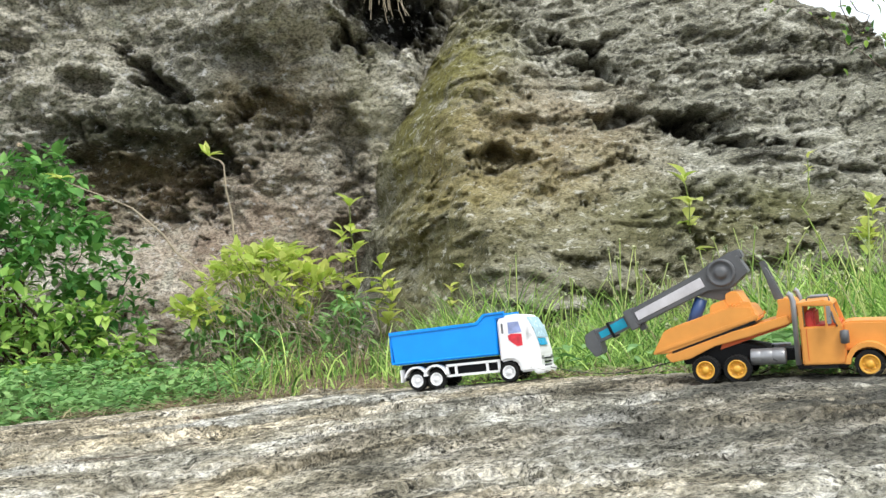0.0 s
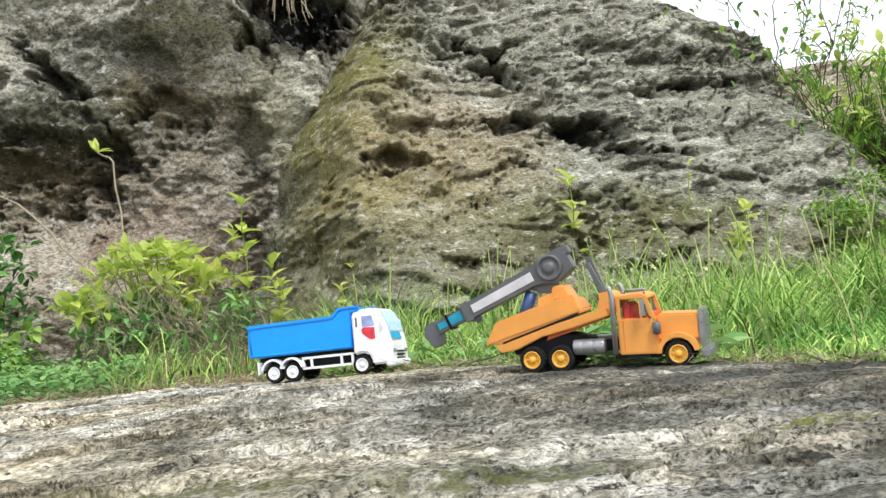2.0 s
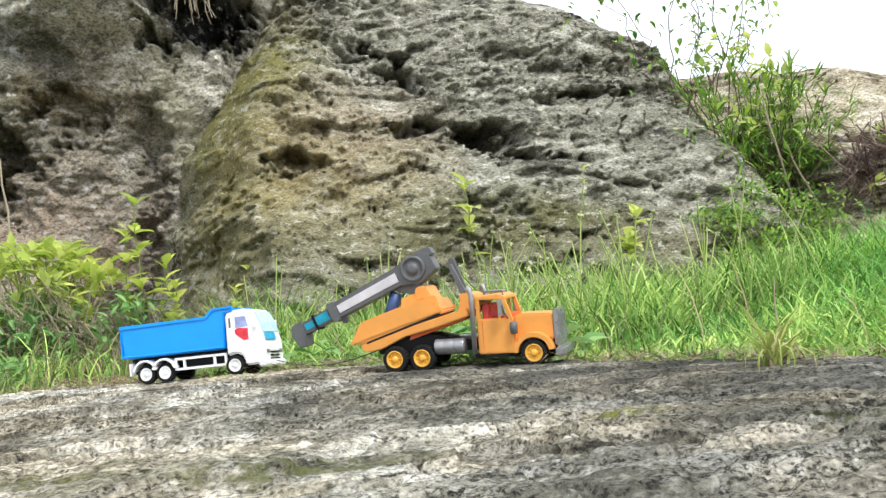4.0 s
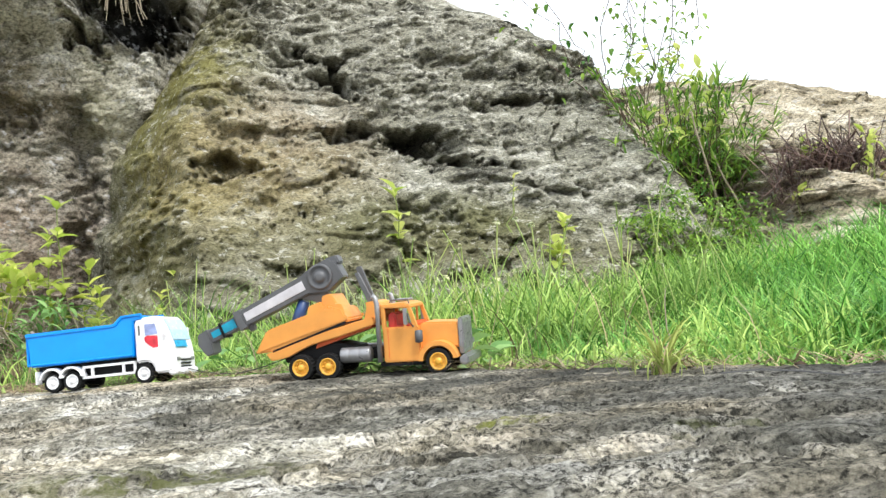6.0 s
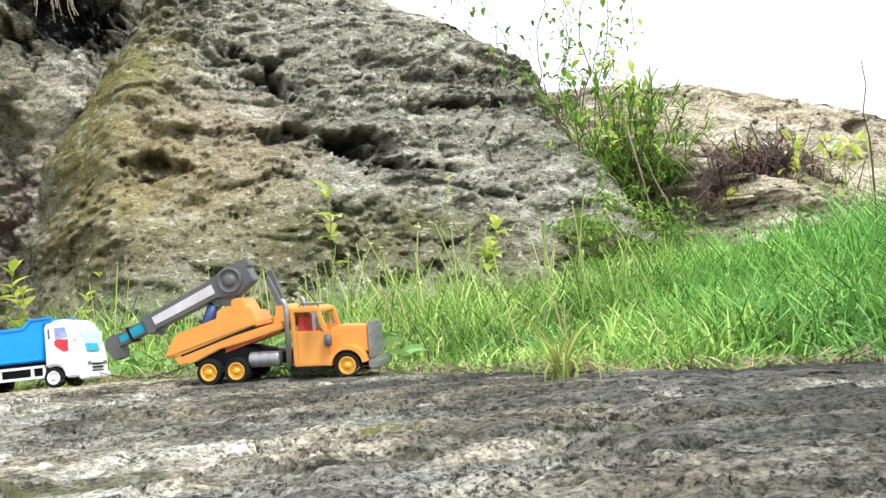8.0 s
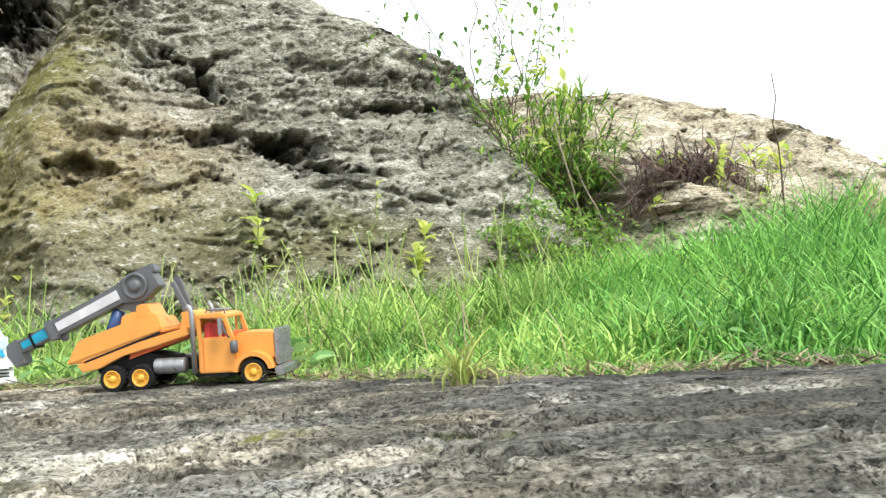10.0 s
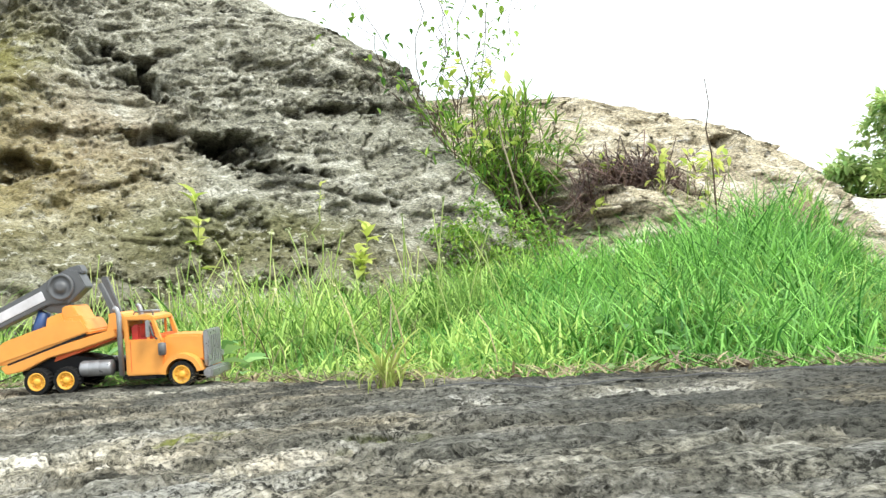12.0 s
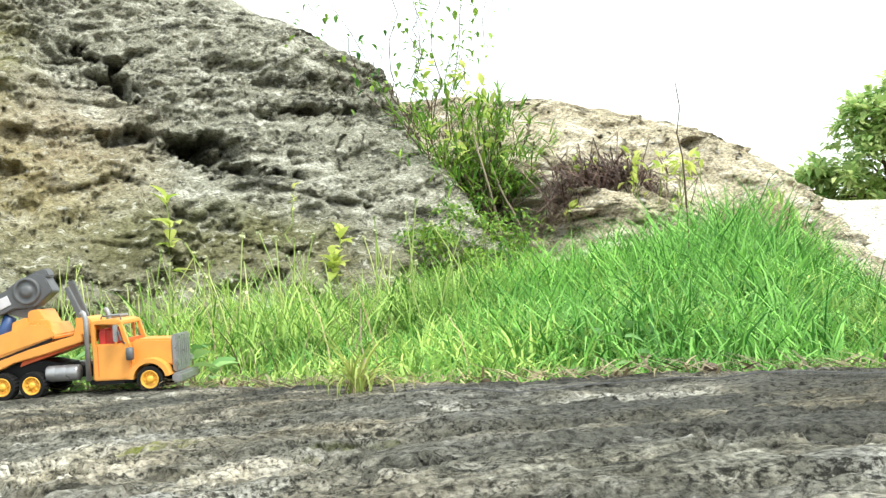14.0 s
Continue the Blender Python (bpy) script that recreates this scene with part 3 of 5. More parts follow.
def bevelled(bm, width, segs=2):
    bmesh.ops.bevel(bm, geom=list(bm.edges), offset=width, segments=segs, affect="EDGES", clamp_overlap=True)
    return bm


def box(lo, hi, bevel=0.0):
    bm = bmesh.new()
    bmesh.ops.create_cube(bm, size=1)
    for v in bm.verts:
        v.co = [(a + b) / 2 + c * (b - a) for a, b, c in zip(lo, hi, v.co)]
    return bevelled(bm, bevel) if bevel else bm


def profile(points, y0, y1, bevel=0.0, segs=2):
    """A side outline in x and z, drawn out from y0 to y1."""
    bm = bmesh.new()
    f = bm.faces.new([bm.verts.new((px, y0, pz)) for px, pz in points])
    r = bmesh.ops.extrude_face_region(bm, geom=[f])
    for v in r["geom"]:
        if isinstance(v, bmesh.types.BMVert):
            v.co.y = y1
    return bevelled(bm, bevel, segs) if bevel else bm


def tube(points, radius, sides=8):
    """A round bar along points."""
    bm = bmesh.new()
    rings = []
    pts = [Vector(q) for q in points]
    for i, q in enumerate(pts):
        d = (pts[min(i + 1, len(pts) - 1)] - pts[max(i - 1, 0)]).normalized()
        a = d.orthogonal().normalized()
        b = d.cross(a)
        r = radius[i] if isinstance(radius, (list, tuple)) else radius
        rings.append([bm.verts.new(q + r * (math.cos(t) * a + math.sin(t) * b)) for t in (2 * math.pi * j / sides for j in range(sides))])
    for u, v in zip(rings, rings[1:]):
        # align the seam of the next ring
        k = min(range(sides), key=lambda s: (v[s].co - u[0].co).length)
        v[:] = v[k:] + v[:k]
        for j in range(sides):
            bm.faces.new((u[j], u[(j + 1) % sides], v[(j + 1) % sides], v[j]))
    bm.faces.new(rings[0][::-1])
    bm.faces.new(rings[-1])
    return bm


def lathe(outline, sides=24):
    """Turned round the y axis: (radius, y) pairs."""
    bm = bmesh.new()
    rings = []
    for r, yy in outline:
        rings.append([bm.verts.new((r * math.cos(2 * math.pi * j / sides), yy, r * math.sin(2 * math.pi * j / sides))) for j in range(sides)])
    for u, v in zip(rings, rings[1:]):
        for j in range(sides):
            bm.faces.new((u[j], u[(j + 1) % sides], v[(j + 1) % sides], v[j]))
    bm.faces.new(rings[0])
    bm.faces.new(rings[-1][::-1])
    return bm


def add_wheel(parent, cx, cy, r, w, side, rim_mat, lugs=8):
    """A wheel whose outer face looks to side (-1 or 1 on y)."""
    tyre_bm = lathe([(r * 0.2, -w * 0.15), (r * 0.64, -w * 0.15), (r * 0.66, -w / 2), (r * 0.92, -w / 2), (r, -w * 0.32), (r, w * 0.32), (r * 0.92, w / 2), (r * 0.66, w / 2), (r * 0.64, w * 0.15), (r * 0.2, w * 0.15)], 44)
    for v in tyre_bm.verts:   # tread blocks
        if math.hypot(v.co.x, v.co.z) > r * 0.99 and round(math.atan2(v.co.z, v.co.x) / (2 * math.pi) * 44) % 2:
            v.co.x, v.co.z = v.co.x * 0.93, v.co.z * 0.93
    wheel = part("wheel", tyre_bm, rubber, parent, "black ribbed tyre", False)
    wheel.location = (cx, cy, r)
    o = side * w / 2
    rim_bm = lathe([(r * 0.64, o * 0.2), (r * 0.66, o * 1.04), (r * 0.58, o * 1.04), (r * 0.50, o * 0.62), (r * 0.26, o * 0.66), (r * 0.22, o * 1.05), (r * 0.10, o * 1.10)], 24)
    for i in range(lugs):
        a = 2 * math.pi * i / lugs
        t = bmesh.ops.create_cube(rim_bm, size=1)["verts"]
        bmesh.ops.transform(rim_bm, matrix=Matrix.Rotation(a, 4, "Y") @ Matrix.Translation((r * 0.40, o * 0.66, 0)) @ Matrix.Diagonal((r * 0.12, w * 0.16, r * 0.10, 1)), verts=t)
    part("rim", rim_bm, rim_mat, wheel, "", True)
    return wheel


def arch(cx, cz, r0, r1, a0, a1, y0, y1, n=12):
    """A curved mudguard strip."""
    pts = [(cx + r1 * math.cos(a0 + (a1 - a0) * i / n), cz + r1 * math.sin(a0 + (a1 - a0) * i / n)) for i in range(n + 1)]
    pts += [(cx + r0 * math.cos(a1 - (a1 - a0) * i / n), cz + r0 * math.sin(a1 - (a1 - a0) * i / n)) for i in range(n + 1)]
    return profile(pts, y0, y1)


def dump_truck():
    t = new("toy_dump_truck")
    # tipper bed: solid body with a navy sheet on top, tail, raised headboard
    bed = profile([(-0.163, 0.056), (-0.168, 0.122), (0.036, 0.123), (0.052, 0.138), (0.098, 0.139), (0.098, 0.131), (0.078, 0.128), (0.074, 0.056)], -0.053, 0.053, 0.002)
    bed = part("tipper_bed", bed, blue_plastic, t, "glossy blue plastic tipper bed")
    part("bed_top", box((-0.155, -0.047, 0.1225), (0.034, 0.047, 0.1242)), navy_plastic, bed)
    for s in (-1, 1):
        part("rim_bead", profile([(-0.170, 0.118), (-0.170, 0.1255), (0.034, 0.1265), (0.051, 0.1415), (0.098, 0.1425), (0.098, 0.138), (0.054, 0.137), (0.038, 0.121)], s * 0.053 - 0.003, s * 0.053 + 0.003, 0.0008), blue_plastic, bed)
        part("rim_bead", tube([(-0.166, s * 0.0535, 0.060), (0.073, s * 0.0535, 0.060)], 0.0022), blue_plastic, bed)
    part("tailgate", box((-0.172, -0.051, 0.058), (-0.167, 0.051, 0.124), 0.0015), blue_plastic, bed)
    part("chassis", box((-0.158, -0.030, 0.022), (0.150, 0.030, 0.055), 0.002), black_plastic, t, "black chassis")
    # cab
    cab = profile([(0.079, 0.040), (0.079, 0.126), (0.086, 0.133), (0.125, 0.135), (0.140, 0.130), (0.154, 0.104), (0.162, 0.078), (0.167, 0.050), (0.166, 0.018), (0.120, 0.018), (0.118, 0.034), (0.108, 0.043), (0.092, 0.044)], -0.052, 0.052, 0.004, 3)
    cab = part("cab", cab, white_plastic, t, "white plastic cab", True)
    me = cab.data
    for p in me.polygons:
        p.use_smooth = False
    part("windscreen", profile([(0.1425, 0.1265), (0.1555, 0.1035), (0.1610, 0.084), (0.1622, 0.084), (0.1567, 0.104), (0.1440, 0.127)], -0.043, 0.043), sky_sticker, cab, "pale blue windscreen sticker")
    for s in (-1, 1):
        ya, yb = sorted((s * 0.0518, s * 0.0527))
        part("side_window", profile([(0.103, 0.096), (0.103, 0.119), (0.126, 0.119), (0.132, 0.098)], ya, yb), lilac_sticker, cab)
        part("side_panel", profile([(0.101, 0.093), (0.109, 0.096), (0.131, 0.094), (0.131, 0.071), (0.120, 0.070), (0.110, 0.077), (0.102, 0.084)], ya, yb), red_sticker, cab, "red printed door sticker")
        part("vent", box((0.088, ya, 0.098), (0.092, yb, 0.118)), grey_plastic, cab)
        part("headlight", box((0.160, s * 0.036 - 0.008, 0.040), (0.1685, s * 0.036 + 0.008, 0.047), 0.001), silver_plastic, cab)
        part("wing_mirror", box((0.148, s * 0.057 - 0.003, 0.092), (0.153, s * 0.057 + 0.003, 0.110), 0.001), white_plastic, cab)
    part("label", profile([(0.1612, 0.082), (0.1660, 0.068), (0.1672, 0.068), (0.1624, 0.082)], -0.040, 0.016), cyan_sticker, cab, "blue and white printed strip")
    for z in (0.033, 0.040, 0.026):
        part("grille_slot", box((0.160, -0.024, z), (0.1690, 0.024, z + 0.0030)), black_plastic, cab)
    part("bumper", box((0.150, -0.053, 0.012), (0.172, 0.053, 0.026), 0.003), white_plastic, t)
    # side guards and rear mudguards
    for s in (-1, 1):
        y = s * 0.047
        g = new("side_guard", bpy.data.meshes.new("side_guard"))
        g.parent = t
        bm = bmesh.new()
        bars = [((-0.046, 0.022), (0.076, 0.027)), ((-0.046, 0.043), (0.076, 0.048)), ((-0.046, 0.022), (-0.041, 0.048)), ((0.071, 0.022), (0.076, 0.048)), ((-0.026, 0.022), (-0.021, 0.048)), ((0.045, 0.022), (0.050, 0.048))]
        for (x0, z0), (x1, z1) in bars:
            v = bmesh.ops.create_cube(bm, size=1)["verts"]
            bmesh.ops.transform(bm, matrix=Matrix.Translation(((x0 + x1) / 2, y, (z0 + z1) / 2)) @ Matrix.Diagonal((x1 - x0, 0.005, z1 - z0, 1)), verts=v)
        bm.to_mesh(g.data)
        bm.free()
        g.data.materials.append(white_plastic)
        for cx in (-0.114, -0.069):
            part("mudguard", arch(cx, 0.022, 0.0245, 0.0285, 0.25, math.pi - 0.25, y - 0.011, y + 0.011), white_plastic, t)
        part("mud_flap", box((-0.150, y - 0.01, 0.020), (-0.147, y + 0.01, 0.046)), white_plastic, t)
        for cx in (-0.114, -0.069, 0.095):
            add_wheel(t, cx, s * 0.043, 0.0205, 0.018, s, white_plastic)
    for cx in (-0.114, -0.069, 0.095):
        part("axle", tube([(cx, -0.043, 0.0205), (cx, 0.043, 0.0205)], 0.003), black_plastic, t)
    for ob in t.children_recursive:   # wheelbase and bed shortened to fit the camera's view
        if ob.name.startswith("wheel"):
            ob.location.x *= 0.95
        elif not ob.name.startswith("rim") or ob.name.startswith("rim_bead"):
            for v in ob.data.vertices:
                v.co.x *= 0.95
    return tagged(t, "blue and white toy dump truck on the rock slab", "toy truck", "towed toy trucks")


def crane_truck():
    t = new("toy_crane_truck")
    part("chassis", box((-0.140, -0.022, 0.028), (0.150, 0.022, 0.046), 0.002), black_plastic, t, "black chassis")
    part("bogie", profile([(-0.128, 0.018), (-0.122, 0.054), (-0.045, 0.058), (-0.010, 0.050), (-0.010, 0.030), (-0.048, 0.018)], -0.030, 0.030, 0.002), black_plastic, t)
    part("running_board", box((0.030, -0.038, 0.016), (0.100, 0.038, 0.023), 0.0015), black_plastic, t)
    for s in (-1, 1):
        tank = part("fuel_tank", lathe([(0.002, -0.026), (0.0115, -0.025), (0.0125, -0.023), (0.0125, -0.008), (0.0119, -0.007), (0.0125, -0.006), (0.0125, 0.009), (0.0119, 0.010), (0.0125, 0.011), (0.0125, 0.023), (0.0115, 0.025), (0.002, 0.026)], 20), silver_plastic, t, "ribbed silver fuel tank", True)
        tank.matrix_local = pose(-0.010, s * 0.036, 0.037, 0, 0, 90)
        for cx in (-0.102, -0.055):
            add_wheel(t, cx, s * 0.042, 0.0215, 0.020, s, yellow_plastic)
        add_wheel(t, 0.129, s * 0.042, 0.0215, 0.018, s, yellow_plastic)
    for cx in (-0.102, -0.055, 0.129):
        part("axle", tube([(cx, -0.042, 0.0215), (cx, 0.042, 0.0215)], 0.003), black_plastic, t)
    # cab with open windows
    cab = part("cab", profile([(0.038, 0.022), (0.038, 0.078), (0.096, 0.078), (0.100, 0.052), (0.098, 0.022)], -0.042, 0.042, 0.002), orange_plastic, t, "orange plastic cab with open windows")
    part("roof", profile([(0.034, 0.109), (0.036, 0.114), (0.075, 0.1165), (0.087, 0.112), (0.087, 0.107)], -0.042, 0.042, 0.0015), orange_plastic, cab)
    for s in (-1, 1):
        y = s * 0.039
        part("pillar", profile([(0.038, 0.076), (0.038, 0.110), (0.044, 0.110), (0.044, 0.076)], y - 0.003, y + 0.003), orange_plastic, cab)
        part("pillar", profile([(0.090, 0.076), (0.081, 0.110), (0.086, 0.110), (0.097, 0.076)], y - 0.003, y + 0.003), orange_plastic, cab)
        part("quarter_bar", profile([(0.074, 0.076), (0.074, 0.108), (0.077, 0.108), (0.077, 0.076)], y - 0.002, y + 0.002), orange_plastic, cab)
        part("exhaust_pipe", tube([(0.033, s * 0.046, 0.024), (0.033, s * 0.046, 0.118), (0.030, s * 0.046, 0.127), (0.026, s * 0.046, 0.130)], 0.0042, 10), silver_plastic, t, "silver-grey plastic exhaust stack", True)
        part("mirror_arm", tube([(0.090, s * 0.043, 0.078), (0.088, s * 0.052, 0.084), (0.084, s * 0.053, 0.100)], 0.0016), grey_plastic, cab)
        part("mirror", box((0.078, s * 0.054 - 0.003, 0.082), (0.084, s * 0.054 + 0.003, 0.108), 0.001), silver_plastic, cab)
        part("air_filter", lathe([(0.002, -0.010), (0.006, -0.009), (0.0065, 0.0), (0.006, 0.009), (0.002, 0.010)], 14), grey_plastic, t, "", True).matrix_local = pose(0.099, s * 0.046, 0.062, 90, 0, 0)
        part("wing", arch(0.129, 0.0215, 0.0250, 0.0320, 0.15, math.pi - 0.05, s * 0.040 - 0.012, s * 0.040 + 0.012, 14), orange_plastic, t)
        part("headlamp", box((0.163, s * 0.034 - 0.007, 0.040), (0.170, s * 0.034 + 0.007, 0.050), 0.0015), silver_plastic, t)
        part("step", box((0.050, s * 0.041 - 0.003, 0.017), (0.086, s * 0.041 + 0.003, 0.020)), black_plastic, t)
        part("door_seam", box((0.047, s * 0.0422 - 0.0004, 0.028), (0.0478, s * 0.0422 + 0.0004, 0.076)), red_orange_plastic, cab)
    part("seat", box((0.046, -0.034, 0.074), (0.060, 0.034, 0.101), 0.003), red_interior, cab, "red seat back")
    part("interior", box((0.060, -0.035, 0.0775), (0.088, 0.035, 0.080), 0.001), red_interior, cab, "red cab interior")
    part("dashboard", box((0.080, -0.036, 0.074), (0.094, 0.036, 0.084), 0.002), red_orange_plastic, cab)
    part("roof_rail", tube([(0.050, -0.030, 0.1165), (0.052, -0.030, 0.121), (0.080, -0.030, 0.121), (0.082, -0.030, 0.114)], 0.0014), grey_plastic, cab)
    part("horn", tube([(0.052, 0.01, 0.119), (0.078, 0.01, 0.120)], [0.003, 0.002]), silver_plastic, cab)
    part("bonnet", profile([(0.096, 0.040), (0.096, 0.080), (0.104, 0.083), (0.158, 0.081), (0.162, 0.076), (0.162, 0.040)], -0.031, 0.031, 0.003), orange_plastic, t)
    part("grille", box((0.160, -0.034, 0.030), (0.168, 0.034, 0.087), 0.002), silver_plastic, t, "dark silver radiator grille")
    for i in range(6):
        part("grille_bar", box((0.1675, -0.027 + i * 0.0098, 0.036), (0.1693, -0.022 + i * 0.0098, 0.078)), silver_plastic, t)
    part("bumper", box((0.163, -0.050, 0.014), (0.178, 0.050, 0.029), 0.003), silver_plastic, t)
    # tilted superstructure: base plate, body, post
    part("base_plate", profile([(-0.164, 0.046), (-0.155, 0.034), (-0.127, 0.0385), (-0.085, 0.057), (-0.035, 0.068), (0.027, 0.085), (0.023, 0.097), (-0.012, 0.089), (-0.060, 0.077)], -0.044, 0.044, 0.0015), orange_plastic, t)
    part("under_frame", profile([(-0.080, 0.050), (-0.075, 0.062), (0.012, 0.087), (0.020, 0.080), (-0.040, 0.062)], -0.034, 0.034), red_orange_plastic, t)
    body = part("crane_body", profile([(-0.184, 0.047), (-0.163, 0.083), (-0.154, 0.087), (-0.058, 0.116), (-0.030, 0.114), (-0.020, 0.096), (-0.022, 0.089), (-0.140, 0.050)], -0.041, 0.041, 0.002, 2), orange_plastic, t, "orange plastic crane housing")
    # black strip added for the shaded gap between housing and base plate
    part("shadow_strip", profile([(-0.152, 0.0480), (-0.152, 0.0515), (-0.024, 0.0925), (-0.022, 0.0890)], -0.0426, 0.0426), black_plastic, body, "black strip in place of the shaded gap under the housing")
    for i in range(5):
        part("housing_rib", profile([(-0.060 + i * 0.006, 0.1155 - i * 0.0008), (-0.060 + i * 0.006, 0.1185 - i * 0.0008), (-0.057 + i * 0.006, 0.1185 - i * 0.0008), (-0.057 + i * 0.006, 0.1145 - i * 0.0008)], -0.040, -0.030), orange_plastic, body)
    part("counterweight", profile([(-0.092, 0.100), (-0.089, 0.119), (-0.068, 0.126), (-0.060, 0.104)], -0.034, 0.034, 0.0012), orange_plastic, body)
    part("counterweight", profile([(-0.069, 0.105), (-0.066, 0.134), (-0.058, 0.1375), (-0.048, 0.136), (-0.036, 0.113)], -0.028, 0.028, 0.0012), orange_plastic, body)
    part("hatch_step", profile([(-0.046, 0.110), (-0.044, 0.122), (-0.030, 0.121), (-0.024, 0.104)], -0.038, -0.030, 0.001), orange_plastic, body)
    for s in (-1, 1):
        part("side_rib", profile([(-0.176, 0.050), (-0.172, 0.056), (-0.020, 0.101), (-0.018, 0.096)], s * 0.0415 - 0.0012, s * 0.0415 + 0.0012), orange_plastic, body)
    part("rest_post", profile([(0.004, 0.090), (0.010, 0.112), (0.008, 0.120), (0.024, 0.122), (0.033, 0.118), (0.038, 0.100), (0.027, 0.085)], -0.030, 0.030, 0.0015), orange_plastic, t)
    part("rest_arm", profile([(-0.018, 0.178), (-0.009, 0.180), (0.014, 0.118), (0.000, 0.118)], 0.012, 0.020, 0.001), grey_plastic, t, "upright grey plastic arm")
    part("rest_arm", profile([(-0.010, 0.168), (-0.004, 0.170), (0.018, 0.122), (0.010, 0.118)], -0.020, -0.012, 0.001), grey_plastic, t)
    # boom in its own frame: u along the beam from the pivot to the tip
    a0, tip = Vector((-0.071, 0, 0.167)), Vector((-0.306, 0, 0.066))
    d = (tip - a0).normalized()
    nrm = Vector((d.z, 0, -d.x))
    nrm = nrm if nrm.z > 0 else -nrm

    stretch = 1.08

    def along(pairs):
        return [((a0 + d * (u * stretch if u > 0.02 else u) + nrm * v).x, (a0 + d * (u * stretch if u > 0.02 else u) + nrm * v).z) for u, v in pairs]
    boom = part("boom", profile(along([(-0.036, -0.018), (-0.034, 0.012), (-0.02, 0.022), (0.01, 0.021), (0.03, 0.0165), (0.150, 0.0145), (0.150, -0.0135), (0.030, -0.0155), (0.0, -0.028)]), -0.015, 0.015, 0.0015), grey_plastic, t, "dark grey plastic telescopic boom")
    for s in (-1, 1):
        ya, yb = sorted((s * 0.0146, s * 0.0162))
        part("boom_panel", profile(along([(0.030, 0.0085), (0.140, 0.0075), (0.140, -0.0065), (0.030, -0.0075)]), ya, yb, 0.0004), light_grey, boom, "pale grey worn side panel")
        hub = part("pulley", lathe([(0.0215, 0.0), (0.0215, 0.004 * s), (0.0175, 0.005 * s), (0.0165, 0.002 * s), (0.0095, 0.002 * s), (0.009, 0.006 * s), (0.004, 0.007 * s)], 26), grey_plastic, boom, "round grey hinge disc", True)
        hub.location = (a0.x, s * 0.0148, a0.z)
    part("collar", profile(along([(0.143, 0.0170), (0.156, 0.0170), (0.156, -0.0165), (0.143, -0.0165)]), -0.0175, 0.0175, 0.001), grey_plastic, boom)
    inner = part("inner_section", profile(along([(0.155, 0.0115), (0.212, 0.0105), (0.212, -0.0105), (0.155, -0.0105)]), -0.0115, 0.0115, 0.001), grey_plastic, boom)
    for s in (-1, 1):
        ya, yb = sorted((s * 0.0112, s * 0.0124))
        part("teal_panel", profile(along([(0.160, 0.0085), (0.184, 0.0080), (0.184, -0.0065), (0.160, -0.0070)]), ya, yb), teal_plastic, inner, "glossy teal panel")
        part("teal_panel", profile(along([(0.189, 0.0060), (0.205, 0.0060), (0.205, -0.0050), (0.189, -0.0050)]), ya, yb), teal_plastic, inner)
    part("cable_band", profile(along([(0.184, 0.0135), (0.188, 0.0135), (0.188, -0.0135), (0.184, -0.0135)]), -0.0135, 0.0135), black_plastic, boom)
    part("tip_head", profile(along([(0.208, 0.014), (0.226, 0.012), (0.232, -0.004), (0.226, -0.028), (0.214, -0.028), (0.210, -0.012)]), -0.0165, 0.0165, 0.0012), grey_plastic, boom)
    part("lug", profile(along([(0.136, -0.012), (0.148, -0.012), (0.146, -0.024), (0.138, -0.024)]), -0.006, 0.006, 0.001), grey_plastic, boom)
    part("bracket", profile(along([(0.000, -0.020), (0.050, -0.013), (0.020, -0.040), (0.004, -0.036)]), -0.007, 0.007, 0.001), grey_plastic, boom)
    part("winch_box", profile(along([(-0.040, 0.006), (-0.040, 0.020), (-0.018, 0.024), (-0.018, 0.006)]), -0.012, 0.012, 0.002), grey_plastic, boom)
    part("ram", tube([(-0.128, 0, 0.082), (-0.108, 0, 0.128)], 0.010, 14), navy_plastic, t, "navy blue hydraulic ram", True)
    part("ram_rod", tube([(-0.085, 0, 0.110), (-0.064, 0, 0.132)], 0.004, 10), silver_plastic, t, "", True)
    return tagged(t, "worn orange toy crane truck with a lowered grey boom", "toy truck", "towed toy trucks")


def set_on_slab(ob, x, y, heading, rear, front, half, size=1.0):
    """Stand a truck with its wheels on the slab."""
    c, s = math.cos(radians(heading)), math.sin(radians(heading))

    def height(u, v):
        u, v = u * size, v * size
        return float(slab_z(np.array(x + c * u - s * v), np.array(y + s * u + c * v)))
    zr, zf = (height(rear, -half) + height(rear, half)) / 2, (height(front, -half) + height(front, half)) / 2
    zl, zn = (height(rear, half) + height(front, half)) / 2, (height(rear, -half) + height(front, -half)) / 2
    pitch, roll = math.atan2(zf - zr, (front - rear) * size), math.atan2(zl - zn, 2 * half * size)
    m = Matrix.Translation((x, y, zr - math.tan(pitch) * rear * size)) @ Matrix.Rotation(radians(heading), 4, "Z") @ Matrix.Rotation(-pitch, 4, "Y") @ Matrix.Rotation(roll, 4, "X") @ Matrix.Scale(size, 4)
    ob.matrix_world = m
    return m


dumper = dump_truck()
m_blue = set_on_slab(dumper, *BLUE_AT, -0.087, 0.090, 0.043, 1.035)
crane = crane_truck()
m_orange = set_on_slab(crane, *ORANGE_AT, -0.079, 0.129, 0.042, 1.08)
p0, p1 = m_blue @ Vector((0.162, 0.0, 0.022)), m_orange @ Vector((-0.142, 0.0, 0.036))
sag = [p0.lerp(p1, i / 10) - Vector((0, 0, 0.02 * math.sin(math.pi * i / 10))) for i in range(11)]
tow = tagged(link_bm("tow_string", tube(sag, 0.0009, 5), thread_mat), "thin dark string tied between two toy trucks", "string")

